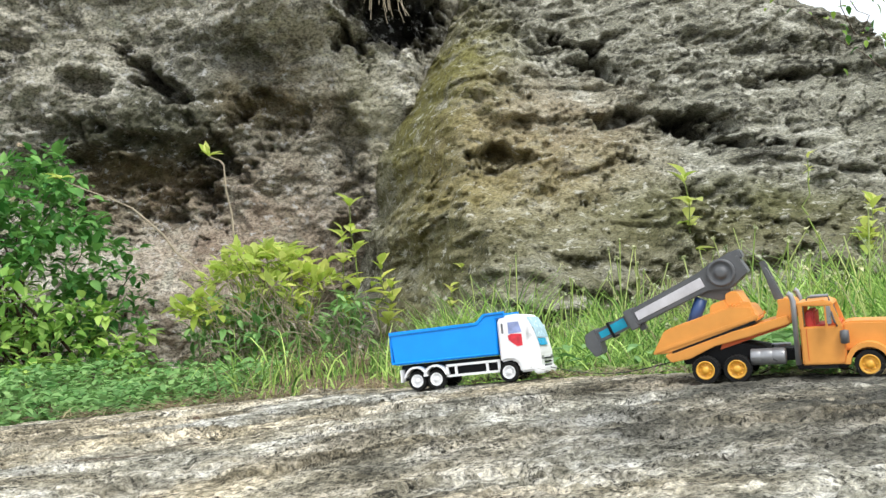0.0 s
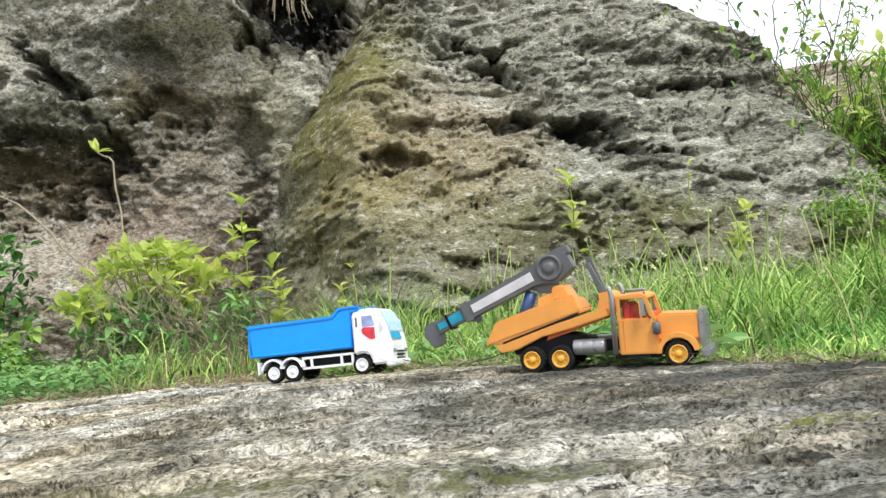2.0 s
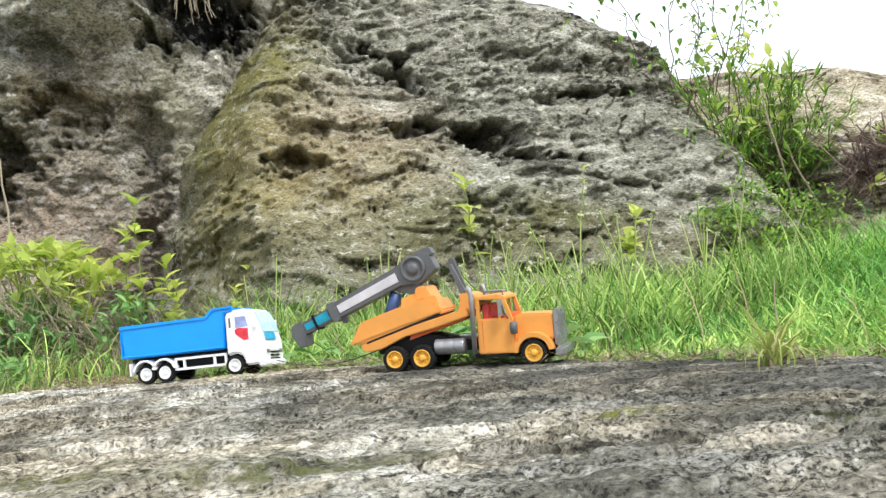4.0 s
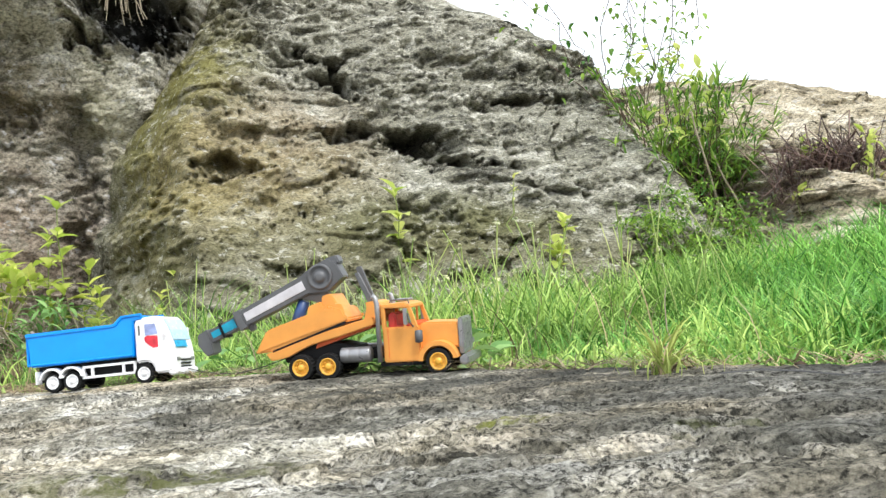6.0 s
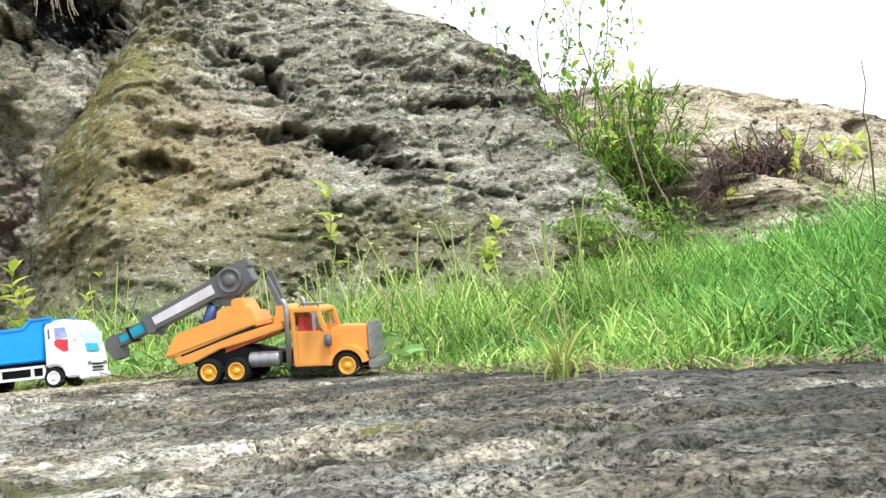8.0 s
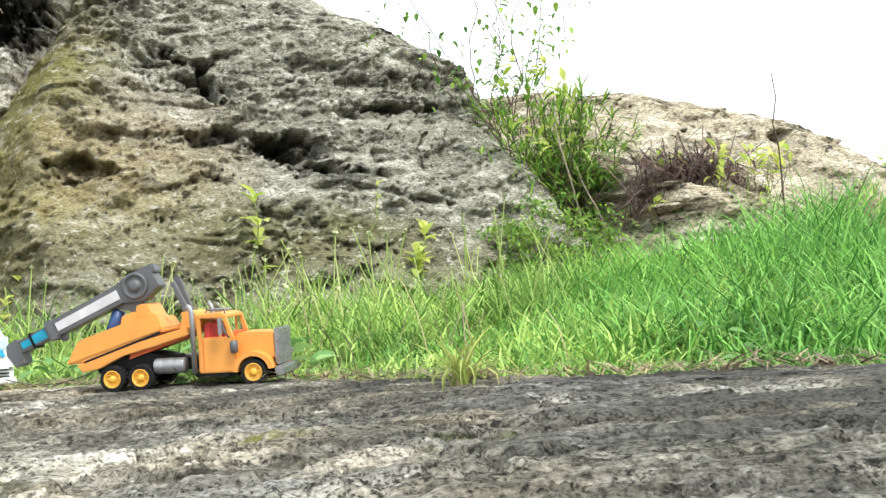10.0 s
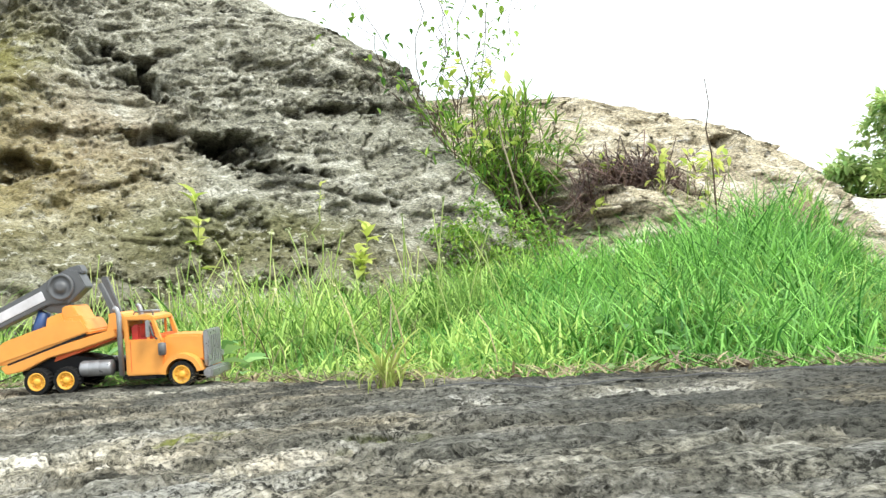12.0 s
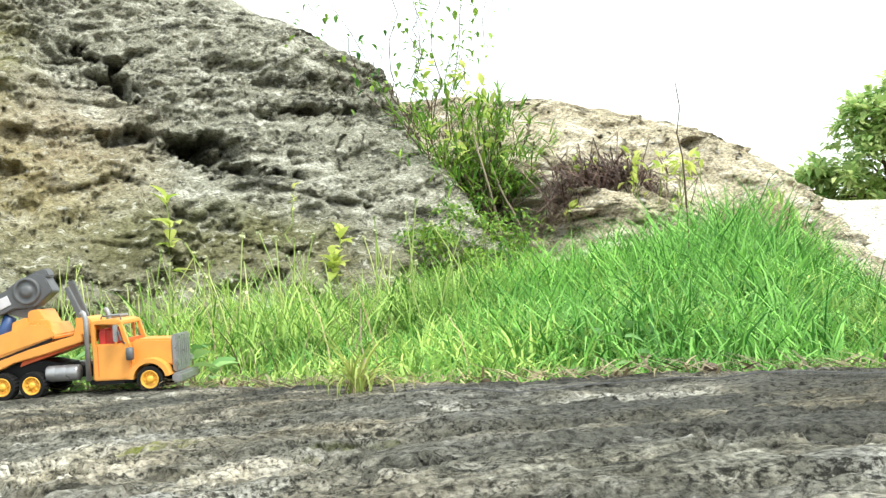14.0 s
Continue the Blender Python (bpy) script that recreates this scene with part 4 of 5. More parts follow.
# ---- plants ----
def blades(name, px, py, pz, height, width, lean, rng, material, segs=4, curl=0.6, flat=0.0):
    """Tapered, bending blades from arrays of roots; one mesh."""
    n = len(px)
    az = rng.uniform(0, 2 * np.pi, n)
    twist = rng.uniform(0, 2 * np.pi, n)
    bend = lean * rng.uniform(0.3, 1.6, n)
    s = np.linspace(0, 1, segs + 1)[None, :]
    ang = flat + bend[:, None] * (0.25 * s + curl * s ** 2 * 1.3)
    dl = height[:, None] / segs
    out = np.cumsum(np.sin(ang) * dl, 1) - np.sin(ang[:, :1]) * dl
    up = np.cumsum(np.cos(ang) * dl, 1) - np.cos(ang[:, :1]) * dl
    cx, cy, cz = px[:, None] + out * np.cos(az)[:, None], py[:, None] + out * np.sin(az)[:, None], pz[:, None] + up
    w = width[:, None] * (1 - s ** 2.2) * 0.5 + 0.0002
    wx, wy = np.cos(twist)[:, None] * w, np.sin(twist)[:, None] * w
    L = np.stack([cx - wx, cy - wy, cz], -1)
    Rr = np.stack([cx + wx, cy + wy, cz], -1)
    co = np.stack([L, Rr], 2).reshape(-1, 3)
    base = (np.arange(n) * (segs + 1) * 2)[:, None] + (np.arange(segs) * 2)[None, :]
    quads = np.stack([base, base + 1, base + 3, base + 2], -1).reshape(-1, 4)
    return raw_mesh(name, co, quads, material)


def leaves(name, pos, out, size, material, aspect=0.5, fold=0.25, droop=0.35):
    """Leaf blades with a midrib fold and a drooping tip. pos, out: n x 3 roots and directions; size: n lengths."""
    n = len(pos)
    out = out / np.linalg.norm(out, axis=1, keepdims=True)
    side = np.cross(out, np.array([0, 0, 1.0]) + 0.25 * np.sin(np.arange(n))[:, None])
    side = side / (np.linalg.norm(side, axis=1, keepdims=True) + 1e-9)
    up = np.cross(side, out)
    u = np.array([0, 0.18, 0.45, 0.75, 1.0])
    w = np.array([0.04, 0.34, 0.5, 0.32, 0.01]) * aspect
    rows = []
    for uu, ww in zip(u, w):
        for k in (-1, 0, 1):
            c = out * uu + side * (k * ww) + up * (abs(k) * ww * fold * 1.6 - droop * uu * uu)
            rows.append(pos + c * size[:, None])
    co = np.stack(rows, 1).reshape(-1, 3)
    q = np.array([[3 * r + k, 3 * r + k + 1, 3 * r + k + 4, 3 * r + k + 3] for r in range(4) for k in (0, 1)])
    faces = ((np.arange(n) * 15)[:, None, None] + q[None]).reshape(-1, 4)
    return raw_mesh(name, co, faces, material)


JOINED = ("foliage", "stems", "fronds", "stalks", "heads", "undergrowth", "dry_stems", "branches", "pale_branches", "broad_leaves", "young_leaves", "tip_leaves", "green_blades", "dry_blades", "limbs", "crown")


def child(name, mesh, parent, label=""):
    ob = new(name, mesh)
    if name in JOINED:
        ob["kind"] = "stuff"
    ob.parent = parent
    if label:
        ob["label"] = label
    return ob


def rand_dirs(rng, n, low=-0.3, high=0.9):
    a, z = rng.uniform(0, 2 * np.pi, n), rng.uniform(low, high, n)
    r = np.sqrt(np.maximum(0.05, 1 - z * z))
    return np.stack([r * np.cos(a), r * np.sin(a), z], 1)


rng = np.random.default_rng(7)


def scatter(n, x0, x1, depth0, depth1, keep):
    x = rng.uniform(x0, x1, n)
    y = edge_y(x) + rng.uniform(depth0, depth1, n)
    ok = keep(x, y)
    return x[ok], y[ok]


# grass: a lush bank, a tangled meadow strip, dry litter along the slab
x, y = scatter(60000, 0.9, 4.0, 0.07, 2.7, lambda x, y: (y < 4.0 - 0.2 * (x - 2)) & ((y > x - 1.5) | (y < edge_y(x) + 0.7)) & (rng.random(len(x)) < smooth(0.9, 1.45, x) + 0.3))
h = rng.uniform(0.10, 0.27, len(x)) * (0.45 + 0.75 * smooth(0.0, 0.6, y - edge_y(x))) * (0.85 + 0.3 * vnoise(x * 3, y * 3, 0, 3))
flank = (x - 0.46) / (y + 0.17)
h = h * (0.45 + 0.60 * smooth(0.34, 0.64, flank)) * (1 - 0.58 * smooth(0.86, 1.08, flank))   # lower at both ends of the bank, by bearing, to fit the camera's view
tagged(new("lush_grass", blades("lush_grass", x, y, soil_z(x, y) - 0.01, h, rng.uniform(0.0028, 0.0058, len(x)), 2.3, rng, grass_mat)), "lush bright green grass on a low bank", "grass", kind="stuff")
x, y = scatter(72000, -0.75, 2.0, 0.08, 2.2, lambda x, y: (y < 3.85) & (rng.random(len(x)) < 0.06 + smooth(-0.25, 0.15, x + 0.25 * (y - 3))) & (rng.random(len(x)) < 0.35 + 0.65 * smooth(-0.5, 0.5, fbm(x * 4, y * 4, 0, 2, 9) + 0.25)))
h = rng.uniform(0.10, 0.30, len(x)) * (0.38 + 0.75 * smooth(0.0, 0.9, y - edge_y(x))) * (0.8 + 0.6 * vnoise(x * 4, y * 4, 0, 4))
# meadow strip lowered by bearing from the camera too, to fit its view
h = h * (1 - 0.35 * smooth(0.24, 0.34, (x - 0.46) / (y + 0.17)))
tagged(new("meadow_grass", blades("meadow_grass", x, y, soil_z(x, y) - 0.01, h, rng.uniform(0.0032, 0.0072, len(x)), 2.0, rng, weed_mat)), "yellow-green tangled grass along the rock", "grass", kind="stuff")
x, y = scatter(7500, -1.0, 2.6, -0.13, 0.20, lambda x, y: y > -0.2)
tagged(new("straw_litter", blades("straw_litter", x, y, np.maximum(soil_z(x, y), np.where(y < edge_y(x) - 0.02, slab_z(x, y), -1)) + 0.004, rng.uniform(0.02, 0.09, len(x)), rng.uniform(0.0015, 0.004, len(x)), 0.5, rng, straw_mat, 3, 0.6, 1.15)), "dry straw and dead stems along the slab edge", "dry grass", kind="stuff")
x, y = scatter(700, -0.8, 1.15, 0.2, 2.1, lambda x, y: y < 3.9)
tagged(new("dry_stems", blades("dry_stems", x, y, soil_z(x, y), rng.uniform(0.08, 0.24, len(x)), rng.uniform(0.0015, 0.003, len(x)), 0.9, rng, straw_mat, 4, 0.6, 0.1)), "pale dry stems among the grass", "dry grass", kind="stuff")

# sedge stalks with small pale heads
x, y = scatter(320, 0.10, 1.55, 0.6, 2.3, lambda x, y: (y < 3.75) & (y > 2.0))
hh = rng.uniform(0.16, 0.38, len(x)) * (0.85 + 0.3 * vnoise(x * 5, y * 5, 0, 14))
n = len(x)
az, lean = rng.uniform(0, 6.28, n), rng.uniform(0.05, 0.6, n) ** 1.3
z0 = soil_z(x, y)
verts, faces = [], []
s = np.linspace(0, 1, 6)
for i in range(n):
    cx, cy = x[i] + lean[i] * hh[i] * s ** 1.6 * math.cos(az[i]), y[i] + lean[i] * hh[i] * s ** 1.6 * math.sin(az[i])
    cz = z0[i] + hh[i] * s
    for j in range(6):
        for a in (0, 2.09, 4.19):
            verts.append((cx[j] + 0.0021 * math.cos(a), cy[j] + 0.0021 * math.sin(a), cz[j]))
    b = i * 18
    faces += [(b + 3 * j + a, b + 3 * j + (a + 1) % 3, b + 3 * j + 3 + (a + 1) % 3, b + 3 * j + 3 + a) for j in range(5) for a in range(3)]
sedge = tagged(new("sedge_stalks"), "thin sedge stalks with small pale round heads", "sedge", kind="stuff")
child("stalks", raw_mesh("stalks", np.array(verts), np.array(faces), sedge_mat), sedge)
tipx, tipy, tipz = x + lean * hh * np.cos(az), y + lean * hh * np.sin(az), z0 + hh
pick = rng.random(n) < 0.7
tips = np.stack([tipx, tipy, tipz], 1)[pick]
pos = np.repeat(tips, 12, 0)
child("heads", leaves("heads", pos, rand_dirs(rng, len(pos), -0.6, 1.0), rng.uniform(0.007, 0.012, len(pos)), bud_mat, 0.8), sedge)


def clump_leaves(name, centres, radius, per, size, material, aspect=0.5, low=-0.4, high=0.9, droop=0.35):
    """Leaves round many small centres, pointing outwards."""
    c = np.repeat(np.asarray(centres), per, 0)
    dd = rand_dirs(rng, len(c), low, high)
    pos = c + dd * radius * rng.uniform(0.2, 1.0, len(c))[:, None]
    out = dd + 0.5 * rng.normal(size=dd.shape)
    return leaves(name, pos, out, rng.uniform(*size, len(c)), material, aspect, 0.25, droop)


def each_twig(name, paths, material, r0, r1, parent, label=""):
    for q in paths:
        child(name, branch_mesh(name, [q], material, r0, r1), parent, label)


def each_leaf(name, pos, out, size, material, aspect, parent, droop=0.35):
    for i in range(len(pos)):
        child(name, leaves(name, pos[i:i + 1], out[i:i + 1], size[i:i + 1], material, aspect, 0.25, droop), parent)


def branch_mesh(name, paths, material, r0=0.006, r1=0.002):
    """Round tapered twigs, joined."""
    verts, faces = [], []
    for path in paths:
        path = np.asarray(path, float)
        m = len(path)
        b = len(verts)
        for j, q in enumerate(path):
            r = r0 + (r1 - r0) * j / (m - 1)
            for a in range(5):
                verts.append((q[0] + r * math.cos(a * 1.2566), q[1] + r * math.sin(a * 1.2566), q[2] + 0.4 * r * math.sin(a * 1.2566 + 1)))
        faces += [(b + 5 * j + a, b + 5 * j + (a + 1) % 5, b + 5 * j + 5 + (a + 1) % 5, b + 5 * j + 5 + a) for j in range(m - 1) for a in range(5)]
    return raw_mesh(name, np.array(verts), np.array(faces), material)


def wander(start, end, n=7, amp=0.02):
    start, end = np.asarray(start, float), np.asarray(end, float)
    s = np.linspace(0, 1, n)[:, None]
    w = rng.normal(size=(n, 3)) * amp * np.sin(np.pi * s)
    return start + (end - start) * s + w


# lantana thicket against the cliff
lan = tagged(new("lantana_bush"), "dense green lantana bush with small pale pink flowers", "bush")
cent = []
for _ in range(4000):
    q = rng.uniform((-3.1, 4.15, -0.15), (-1.40, 5.1, 0.98))
    top = 0.98 - 0.75 * smooth(-1.95, -1.38, q[0]) - 0.10 * np.cos(q[0] * 6) + 0.08 * vnoise(q[0] * 4, q[1] * 4, 0, 2)
    right = -1.42 - 0.10 * smooth(0.30, 0.0, q[2]) - 0.10 * smooth(0.45, 0.9, q[2])
    gap = vnoise(q[0] * 5, q[1] * 5, q[2] * 5, 4)
    if q[2] < top and q[0] < right and gap > -0.35 and q[1] < 4.95 and len(cent) < 330:
        cent.append(q)
cent = np.array(cent)
child("foliage", clump_leaves("foliage", cent, 0.09, 17, (0.035, 0.075), lantana_mat, 0.62), lan)
each_twig("branch", [wander((rng.uniform(-2.9, -1.7), 4.75, -0.2), c, 6, 0.03) for c in cent[::5]], twig_mat, 0.008, 0.003, lan)
for q in cent[np.argsort(cent[:, 1])][:180:6]:
    pos = np.repeat((q + np.array([0, -0.10, rng.uniform(0.02, 0.09)]))[None], 14, 0)
    fl = child("flower", leaves("flower", pos, rand_dirs(rng, 14, -0.1, 1.0) + np.array([0, -0.5, 0]), rng.uniform(0.015, 0.024, 14), petal_mat, 0.9), lan, "small pale pink flower head")

# a lower, yellow-green bush at the thicket's foot
foot = tagged(new("leafy_bush"), "low yellow-green leafy bush at the thicket's foot", "bush")
spots = []
while len(spots) < 120:
    q = rng.uniform((-2.75, 3.75, -0.15), (-1.22, 4.25, 0.30))
    if q[2] < 0.27 - 0.30 * smooth(-1.75, -1.25, q[0]) + 0.08 * vnoise(q[0] * 6, q[1] * 6, 0, 33):
        spots.append(q)
spots = np.array(spots)
child("foliage", clump_leaves("foliage", spots, 0.07, 15, (0.035, 0.07), foot_mat, 0.6), foot)
each_twig("stem", [wander((rng.uniform(-2.5, -1.4), 4.1, -0.18), c, 6, 0.02) for c in spots[::6]], stem_mat, 0.005, 0.002, foot)

# low ground cover between the thicket and the slab
pts = []
for _ in range(9000):
    q = rng.uniform((-2.6, 2.55, 0), (-0.62, 4.2, 0))
    if q[1] > edge_y(q[0]) - 0.03 and fbm(q[0] * 2.5, q[1] * 2.5, 0, 2, 12) > -0.45 - 0.6 * (q[0] < -1.0) and q[0] < -0.70 - 0.35 * (3.1 - q[1]):
        q[2] = soil_z(q[0], q[1]) + rng.uniform(0.0, 0.10 + 0.05 * (q[0] < -1.2))
        pts.append(q)
pts = np.array(pts)
cover = new("ground_cover", leaves("ground_cover", pts, rand_dirs(rng, len(pts), -0.1, 0.7), rng.uniform(0.02, 0.045, len(pts)), cover_mat, 0.6))
tagged(cover, "low leafy green ground cover beside the slab", "ground cover", kind="stuff")


def leafy_plant(name, label, base, stems, leaf_size, per_whorl=4, whorls=3, aspect=0.55, material=None, category="plant", group=""):
    """Stems that rise from a base, each with whorls of leaves of their own."""
    thing = tagged(new(name), label, category, group)
    for top in stems:
        path = wander((base[0] + rng.normal() * 0.015, base[1] + rng.normal() * 0.015, base[2]), top, 7, 0.012)
        child("stem", branch_mesh("stem", [path], stem_mat, 0.005, 0.002), thing)
        for k in range(whorls):
            at = path[-1 - k] if whorls < 7 else path[max(1, 6 - k)]
            sc = 1.0 if k else 0.8
            a0 = rng.uniform(0, 6.28)
            for j in range(per_whorl):
                a = a0 + 2 * math.pi * j / per_whorl + rng.normal() * 0.5
                dz = 1.4 if k == 0 else 0.7
                spot = at + np.array([0, 0, rng.normal() * 0.012])
                one = leaves("leaf", spot[None], np.array([[math.cos(a), math.sin(a), dz + rng.normal() * 0.45]]), np.array([leaf_size * sc * rng.uniform(0.5, 1.2)]), material or fresh_leaf_mat, aspect)
                child("leaf", one, thing)
    return thing


# yellow-green shrub and its tall shoots in front of the cleft
shr = tagged(new("shrub"), "bright yellow-green leafy shrub with dry stems", "shrub")
tops = []
for _ in range(62):
    a = rng.uniform(-1.06, -0.50)
    hgt = 0.40 - 1.5 * abs(a + 0.74) ** 1.5 - 0.05
    tops.append((a, rng.uniform(3.95, 4.40), rng.uniform(0.0, max(0.08, hgt)) if rng.random() < 0.5 else hgt * rng.uniform(0.8, 1.05)))
tops = np.array(tops)
child("foliage", clump_leaves("foliage", tops, 0.05, 11, (0.04, 0.09), fresh_leaf_mat, 0.46, 0.0, 1.0, 0.15), shr)
each_twig("stem", [wander((-0.78 + rng.normal() * 0.12, 4.15 + rng.normal() * 0.08, -0.14), t, 7, 0.02) for t in tops], stem_mat, 0.005, 0.002, shr)
low = np.array([(rng.uniform(-1.1, -0.30), rng.uniform(3.85, 4.3), rng.uniform(-0.12, 0.10)) for _ in range(70)])
child("undergrowth", clump_leaves("undergrowth", low, 0.06, 9, (0.04, 0.085), cover_mat, 0.35), shr)
each_twig("dry_stem", [wander((rng.uniform(-1.05, -0.3), 4.0, -0.14), (rng.uniform(-1.05, -0.3), 3.92, rng.uniform(0.02, 0.22)), 6, 0.03) for _ in range(80)], pale_twig_mat, 0.003, 0.0015, shr)
leafy_plant("sapling", "young sapling with pale green leaves by the boulder", (-0.40, 4.15, -0.14), [(-0.38, 4.12, 0.50), (-0.42, 4.14, 0.36)], 0.085, 5, 5)
leafy_plant("sapling", "young sapling with pale green leaves by the boulder", (-0.27, 4.14, -0.14), [(-0.26, 4.12, 0.24), (-0.22, 4.1, 0.16)], 0.085, 4, 4)
leafy_plant("seedling", "small pale green seedling at the boulder's foot", (0.06, 4.05, -0.08), [(0.09, 4.05, 0.20), (0.03, 4.0, 0.12)], 0.08, 4, 2)
leafy_plant("weed_plant", "tall weed with bright leaves before the boulder", (1.00, 3.92, 0.0), [(1.0, 3.95, 0.52)], 0.10, 4, 4, 0.62)
leafy_plant("weed_plant", "small weed with bright leaves before the boulder", (1.72, 3.82, 0.05), [(1.71, 3.85, 0.37), (1.66, 3.82, 0.28)], 0.09, 4, 3, 0.58)
leafy_plant("weed_plant", "small weed with bright leaves before the boulder", (1.55, 4.10, 0.3), [(1.60, 4.2, 0.60)], 0.05, 4, 2, 0.42)

# thin grass along the boulder's shoulder
n = 900
x = rng.uniform(2.30, 2.86, n)
z = np.where(x < 2.32, 2.05 + 0.9 * (2.32 - x), 2.05 - 0.95 * (x - 2.32)) - 0.9 * np.clip(x - 2.85, 0, 1) - 0.13 - rng.uniform(0.0, 0.10, n)
y = 3.66 + 1.22 * (z + 0.16) + 0.11 * (z + 0.16) ** 2 + 1.1 * np.clip(x - 2.35, 0, 2) ** 2 + rng.uniform(-0.05, 0.10, n)
keep = rng.random(n) < smooth(-0.3, 0.3, vnoise(x * 9, 0.0, 0.0, 23))
x, y, z = x[keep], y[keep], z[keep]
tagged(new("shoulder_grass", blades("shoulder_grass", x, y, z, rng.uniform(0.04, 0.13, len(x)), rng.uniform(0.003, 0.006, len(x)), 1.8, rng, tuft_mat)), "thin yellow-green grass along the boulder's shoulder", "grass", kind="stuff")

# two bare shoots with a leaf at the tip
for tip, mid, root in (((-0.96, 4.1, 0.74), (-0.90, 4.1, 0.70), (-0.84, 4.12, 0.20)), ((-1.60, 4.12, 0.68), (-1.30, 4.12, 0.54), (-1.00, 4.15, 0.22))):
    sh = tagged(new("bare_shoot"), "long bare shoot with a small yellow-green tip", "shoot")
    pth = np.concatenate([wander(root, mid, 6, 0.008), wander(mid, tip, 4, 0.004)[1:]])
    child("stem", branch_mesh("stem", [pth], pale_twig_mat, 0.005, 0.003), sh)
    child("tip_leaves", leaves("tip_leaves", np.repeat(np.array([tip]), 6, 0), rand_dirs(rng, 6, 0.2, 1.0), rng.uniform(0.05, 0.08, 6), fresh_leaf_mat, 0.4), sh)

# fern-like bush in the gap right of the boulder
fb = tagged(new("gap_bush"), "feathery green bush growing in the rock gap", "bush")
frond, fpos, fdir, fsz = [], [], [], []
for _ in range(70):
    b = np.array([2.80 + rng.normal() * 0.09, 4.72 + rng.normal() * 0.08, 0.40])
    t = np.array([2.82 + rng.normal() * 0.24, 4.70 + rng.normal() * 0.18, rng.uniform(0.70, 1.22)])
    p = wander(b, t, 9, 0.03)
    frond.append(p)
    for j in range(4, 9):
        for _k in range(6):
            fpos.append(p[j] + rng.normal(size=3) * 0.012)
            fdir.append((t - b) * 0.9 + rng.normal(size=3) * 0.45)
            fsz.append(rng.uniform(0.05, 0.11))
child("fronds", leaves("fronds", np.array(fpos), np.array(fdir), np.array(fsz), fern_mat, 0.15, 0.2, 0.25), fb)
each_twig("stem", frond, twig_mat, 0.005, 0.002, fb)
brd = np.array([(rng.uniform(2.5, 2.95), rng.uniform(4.55, 4.75), rng.uniform(0.85, 1.2)) for _ in range(9)])
child("broad_leaves", clump_leaves("broad_leaves", brd, 0.04, 5, (0.06, 0.11), fresh_leaf_mat, 0.42), fb)
each_twig("pale_branch", [wander((2.85, 4.55, 0.35), (2.66, 4.5, 0.98), 7, 0.01), wander((3.15, 4.3, 0.40), (3.12, 4.3, 0.86), 7, 0.015), wander((3.12, 4.3, 0.6), (3.30, 4.3, 0.78), 5, 0.01), wander((2.95, 4.5, 0.4), (2.78, 4.5, 0.75), 6, 0.01)], pale_twig_mat, 0.008, 0.004, fb)

# slender sapling above the boulder's shoulder
sp = tagged(new("slender_tree"), "slender young tree with sparse leaves against the sky", "tree")
shoots, lp = [], []
for _ in range(16):
    b = np.array([2.62 + rng.normal() * 0.08, 5.15 + rng.normal() * 0.08, 1.0])
    t = np.array([2.50 + rng.normal() * 0.38, 5.15 + rng.normal() * 0.2, rng.uniform(1.40, 2.35)])
    p = wander(b, t, 12, 0.03)
    shoots.append(p)
    for j in range(4, 12):
        for _k in range(3):
            if rng.random() < 0.75:
                lp.append(p[j] + rng.normal(size=3) * 0.05)
each_twig("stem", shoots, twig_mat, 0.004, 0.0015, sp)
lp = np.array(lp)
each_leaf("leaf", lp, rand_dirs(rng, len(lp), -0.9, 0.3), rng.uniform(0.03, 0.06, len(lp)), fern_mat, 0.6, sp)
yl = np.array([(rng.uniform(2.45, 2.95), rng.uniform(4.9, 5.1), rng.uniform(1.22, 1.40)) for _ in range(10)])
child("young_leaves", clump_leaves("young_leaves", yl, 0.04, 4, (0.05, 0.09), fresh_leaf_mat, 0.5), sp)

# low ferny weeds before the gap
lw = np.array([(rng.uniform(2.05, 2.70), rng.uniform(3.80, 4.25), 0) for _ in range(90)])
lw[:, 2] = soil_z(lw[:, 0], lw[:, 1]) + rng.uniform(0.05, 0.40, 90) * (1 - 0.9 * np.abs(lw[:, 0] - 2.38))
wd = tagged(new("ferny_weeds"), "low feathery green weeds before the rock gap", "weeds", kind="stuff")
child("foliage", clump_leaves("foliage", lw, 0.07, 26, (0.018, 0.035), fern_mat, 0.45), wd)
child("stems", branch_mesh("stems", [wander((2.35 + rng.normal() * 0.15, 4.0, 0.1), c, 6, 0.02) for c in lw[::2]], stem_mat, 0.003, 0.0015), wd)

# dead tangle of roots under the outcrop
tang = [wander((3.34 + rng.normal() * 0.20, 4.34 + rng.normal() * 0.08, rng.uniform(0.42, 0.84)), (3.36 + rng.normal() * 0.22, 4.30 + rng.normal() * 0.1, rng.uniform(0.40, 0.80)), 7, 0.07) for _ in range(400)]
tagged(new("dead_tangle", branch_mesh("dead_tangle", tang, dark_twig_mat, 0.004, 0.002)), "dark reddish tangle of dead roots under the outcrop", "roots", kind="stuff")
bright = np.array([(rng.uniform(3.0, 3.9), rng.uniform(4.0, 4.3), rng.uniform(0.50, 0.80)) for _ in range(26)])
ys = tagged(new("sprouts"), "yellow-green sprouts at the foot of the outcrop", "plant", kind="stuff")
child("foliage", clump_leaves("foliage", bright, 0.04, 5, (0.04, 0.08), fresh_leaf_mat, 0.45), ys)
child("stems", branch_mesh("stems", [wander((c[0], c[1], 0.3), c, 5, 0.015) for c in bright], stem_mat, 0.003, 0.0015), ys)

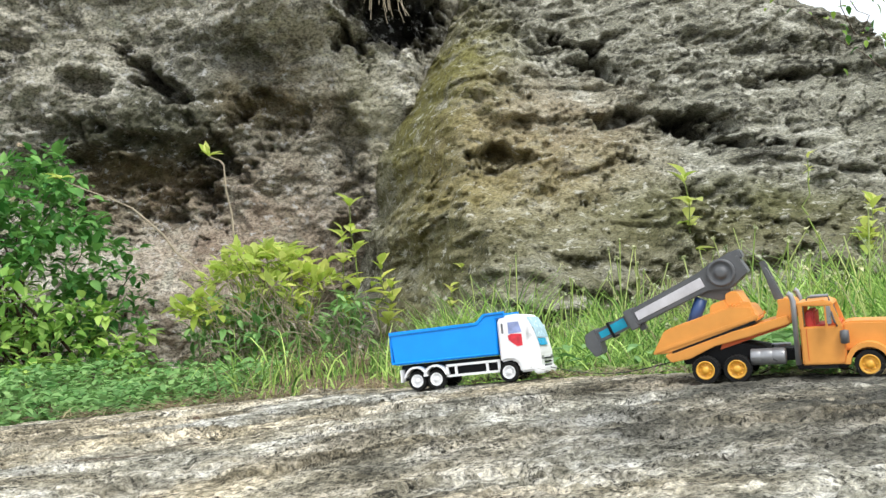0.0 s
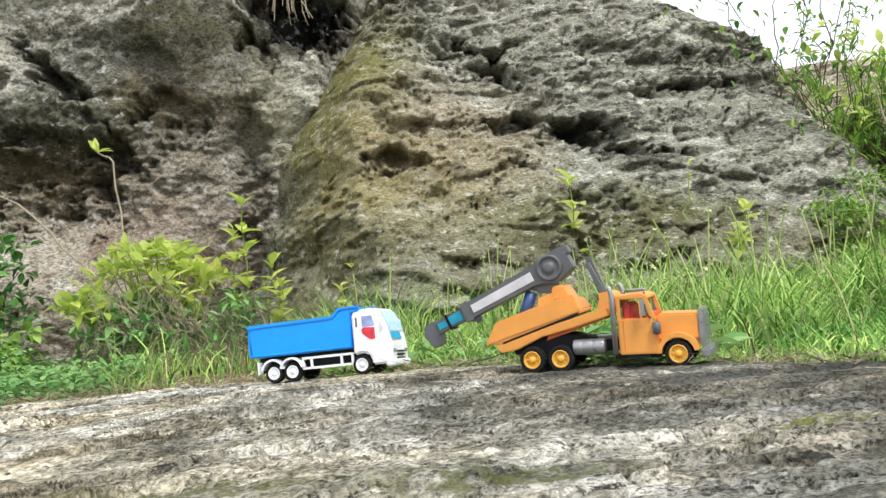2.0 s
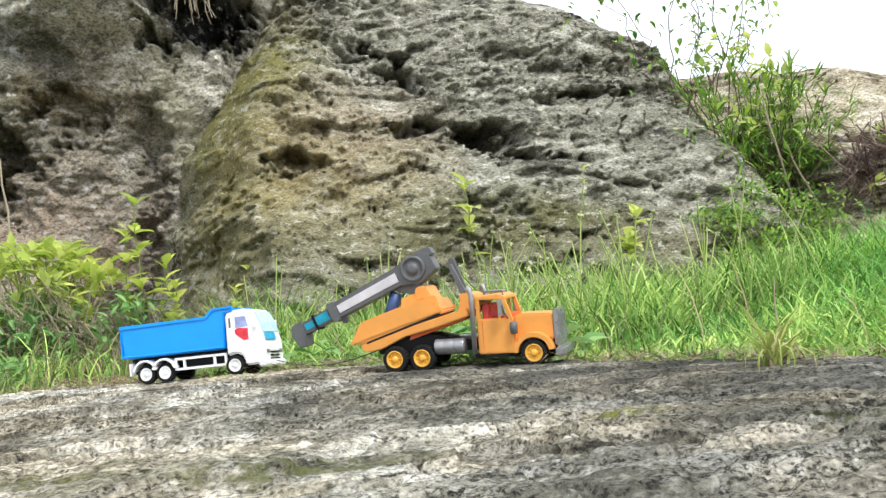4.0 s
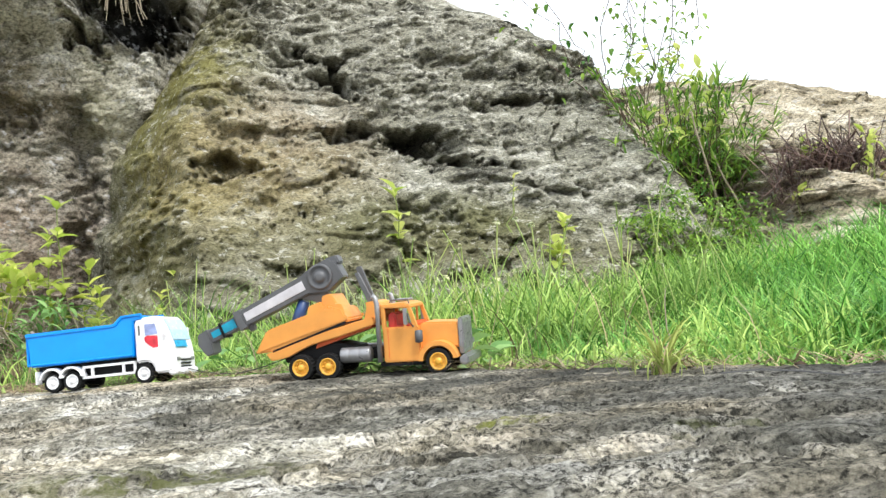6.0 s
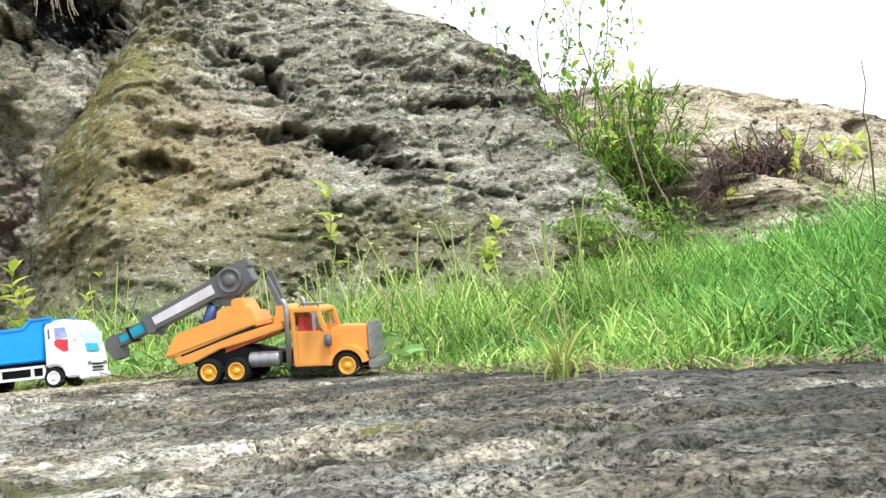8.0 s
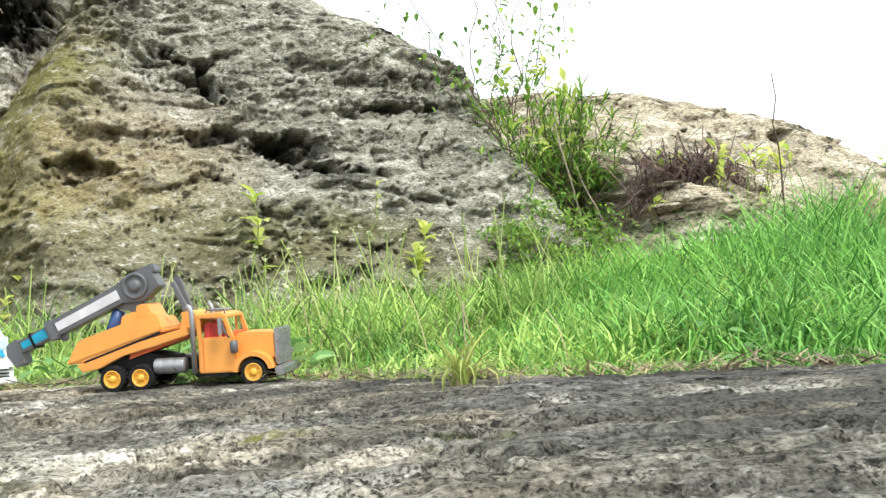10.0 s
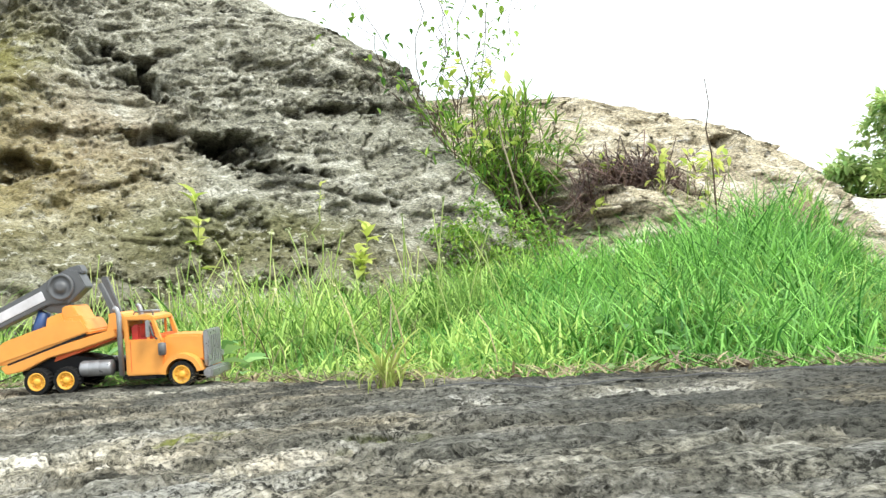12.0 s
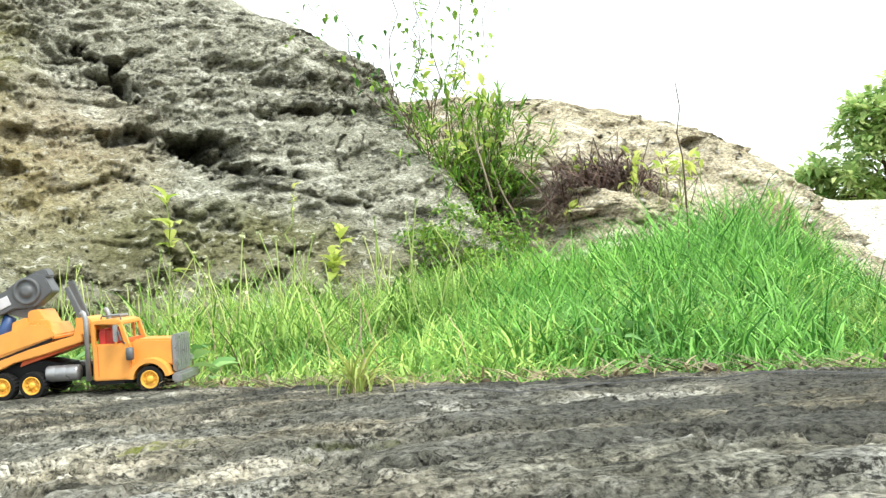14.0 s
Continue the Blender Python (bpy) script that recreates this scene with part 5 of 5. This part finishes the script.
# roots hanging from the overhang at the cleft
hang = [wander((rng.uniform(-0.40, -0.16), 5.75 + rng.normal() * 0.04, 2.25), (rng.uniform(-0.40, -0.12), 5.75 + rng.normal() * 0.04, rng.uniform(1.68, 1.95)), 8, 0.012) for _ in range(26)]
tagged(new("hanging_roots", branch_mesh("hanging_roots", hang, pale_twig_mat, 0.004, 0.002)), "thin pale roots hanging from the cliff overhang", "roots", kind="stuff")

# tuft that grows out of a crack in the slab
tz = float(slab_z(np.array(0.885), np.array(1.13)))
tuft = tagged(new("grass_tuft"), "small half-dry grass tuft in a rock crack", "grass tuft")
nb = 40
tr = np.random.default_rng(3)
for _ in range(nb):
    child("green_blade", blades("green_blade", 0.885 + tr.normal(size=1) * 0.006, 1.13 + tr.normal(size=1) * 0.006, np.full(1, tz - 0.004), tr.uniform(0.06, 0.145, 1), tr.uniform(0.0022, 0.0045, 1), 2.6, tr, tuft_mat, 6, 0.6, 0.25), tuft)
for _ in range(22):
    child("dry_blade", blades("dry_blade", 0.885 + tr.normal(size=1) * 0.008, 1.13 + tr.normal(size=1) * 0.008, np.full(1, tz - 0.003), tr.uniform(0.04, 0.11, 1), tr.uniform(0.0015, 0.0035, 1), 2.2, tr, straw_mat, 6, 0.6, 0.4), tuft)
child("seed_stem", branch_mesh("seed_stem", [wander((0.887, 1.13, tz), (0.893, 1.13, tz + 0.115), 6, 0.003)], pale_twig_mat, 0.0014, 0.0007), tuft)

# broad-leaved weeds at the slab's edge
for cx, cy, k, sz in ((0.62, 1.74, 70, 0.05), (0.70, 1.64, 34, 0.045), (0.45, 2.05, 26, 0.04), (0.30, 2.25, 20, 0.04), (1.30, 1.12, 14, 0.03)):
    bw = tagged(new("broadleaf_weed"), "low grey-green broad-leaved weed at the slab's edge", "weed", "edge weeds")
    pos = np.stack([cx + rng.normal(size=k) * 0.04, cy + rng.normal(size=k) * 0.04, np.full(k, float(soil_z(np.array(cx), np.array(cy)))) + rng.uniform(0.0, 0.085, k)], 1)
    child("foliage", leaves("foliage", pos, rand_dirs(rng, k, -0.1, 0.7), rng.uniform(0.7, 1.3, k) * sz, cover_mat, 0.6), bw)

# lone dark stem, and a root lying along the rock
st = tagged(new("thin_stem", branch_mesh("thin_stem", [wander((2.05, 1.88, 0.05), (2.03, 1.88, 0.34), 6, 0.004), wander((2.03, 1.88, 0.34), (2.0, 1.87, 0.66), 6, 0.006)], twig_mat, 0.0028, 0.0012)), "single thin dark stem above the grass", "stem")
rx = np.linspace(0.93, 1.75, 26)
ry = edge_y(rx) - 0.20 + 0.012 * np.sin(rx * 23)
rz = slab_z(rx, ry) + 0.003
tagged(new("root", branch_mesh("root", [np.stack([rx, ry, rz + 0.002], 1)], thread_mat, 0.0022, 0.0014)), "thin dark root lying on the rock slab", "root")
cx = np.linspace(-0.75, 0.0, 20)
cyy = 1.35 + 0.45 * (cx + 0.75) + 0.02 * np.sin(cx * 17)
tagged(new("twig", branch_mesh("twig", [np.stack([cx, cyy, slab_z(cx, cyy) + 0.002], 1)], twig_mat, 0.0015, 0.001)), "thin twig lying on the rock slab", "twig")

# ---- far right: a pale bank, a field edge and a tree ----
fx, fs = np.meshgrid(np.linspace(-6, 10, 120), np.linspace(-0.1, 1.0, 60))
dirx, diry = 0.80, -0.60
depth = 2.6 * fs + 0.3 * rock_relief(fx * 0.6, fs * 2, 401)
ftop = 1.75 * np.clip(fs, 0, 1) ** 0.7
ftop = ftop * (0.92 + 0.10 * vnoise(fx * 0.7, 0.0, 0.0, 9)) - 0.1
FX, FY = 13.0 + dirx * fx + 0.60 * depth, 11.3 + diry * fx + 0.80 * depth
tagged(new("far_bank", grid_mesh("far_bank", FX, FY, ftop + 0.12, bank_mat)), "pale earth bank in the distance", "bank", kind="structure")
x = rng.uniform(3.6, 9.5, 5200)
y = rng.uniform(2.4, 8.0, 5200)
ok = (y < 1.0 * x - 0.2) & (y > 0.45 * x)
x, y = x[ok], y[ok]
tagged(new("field_grass", blades("field_grass", x, y, soil_z(x, y), rng.uniform(0.05, 0.14, len(x)), rng.uniform(0.008, 0.015, len(x)), 1.1, rng, weed_mat)), "short sunlit yellow-green field grass", "grass", kind="stuff")

tree = tagged(new("tree"), "leafy broad tree behind the far bank", "tree")
tree_at = np.array([19.4, 16.0, 0.0])
limbs = [wander(tree_at, tree_at + (0, 0, 2.2), 5, 0.06)]
clumps = []
lobes = ((0.0, 3.4, 1.5), (-1.5, 2.7, 1.1), (-2.4, 1.9, 0.8), (1.5, 3.0, 1.4), (0.4, 2.1, 1.5), (-1.2, 1.5, 1.0), (2.6, 2.0, 1.2), (0.2, 4.3, 0.7), (-0.8, 3.6, 0.7), (-3.1, 1.3, 0.7))
for i in range(230):
    along, up, r = lobes[i % len(lobes)]
    dd = rand_dirs(rng, 1, -0.9, 1.0)[0]
    clumps.append(tree_at + np.array([0.667 * along, -0.745 * along, up]) + dd * r * rng.uniform(0.5, 1.0))
for c in clumps[::4]:
    limbs.append(wander(tree_at + (0, 0, 1.9), c, 5, 0.12))
child("trunk", branch_mesh("trunk", limbs[:1], twig_mat, 0.18, 0.12), tree)
child("limbs", branch_mesh("limbs", limbs[1:], twig_mat, 0.07, 0.02), tree)
child("crown", clump_leaves("crown", np.array(clumps), 0.36, 55, (0.13, 0.26), tree_mat, 0.55), tree)

# loose crumbs of stone on the slab
for i, (cx, cy, r) in enumerate(((-0.50, 1.93, 0.008), (0.30, 1.42, 0.006), (0.75, 1.42, 0.009), (1.28, 0.86, 0.012), (1.18, 0.93, 0.009), (0.66, 1.52, 0.007), (1.05, 1.06, 0.008), (-0.2, 2.2, 0.009), (0.2, 2.0, 0.01), (1.45, 0.72, 0.014))):
    bm = bmesh.new()
    bmesh.ops.create_icosphere(bm, subdivisions=2, radius=r)
    for v in bm.verts:
        v.co = v.co * (1 + 0.35 * noise.noise(v.co * (1.3 / r) + Vector((i * 7, 0, 0))))
        v.co.z *= 0.6
    pb = link_bm("pebble", bm, rock_hill if i % 3 else twig_mat, None, "", True)
    pb.location = (cx, cy, float(slab_z(np.array(cx), np.array(cy))) + r * 0.25)
    tagged(pb, "small loose stone crumb on the rock slab", "stone", "stone crumbs")
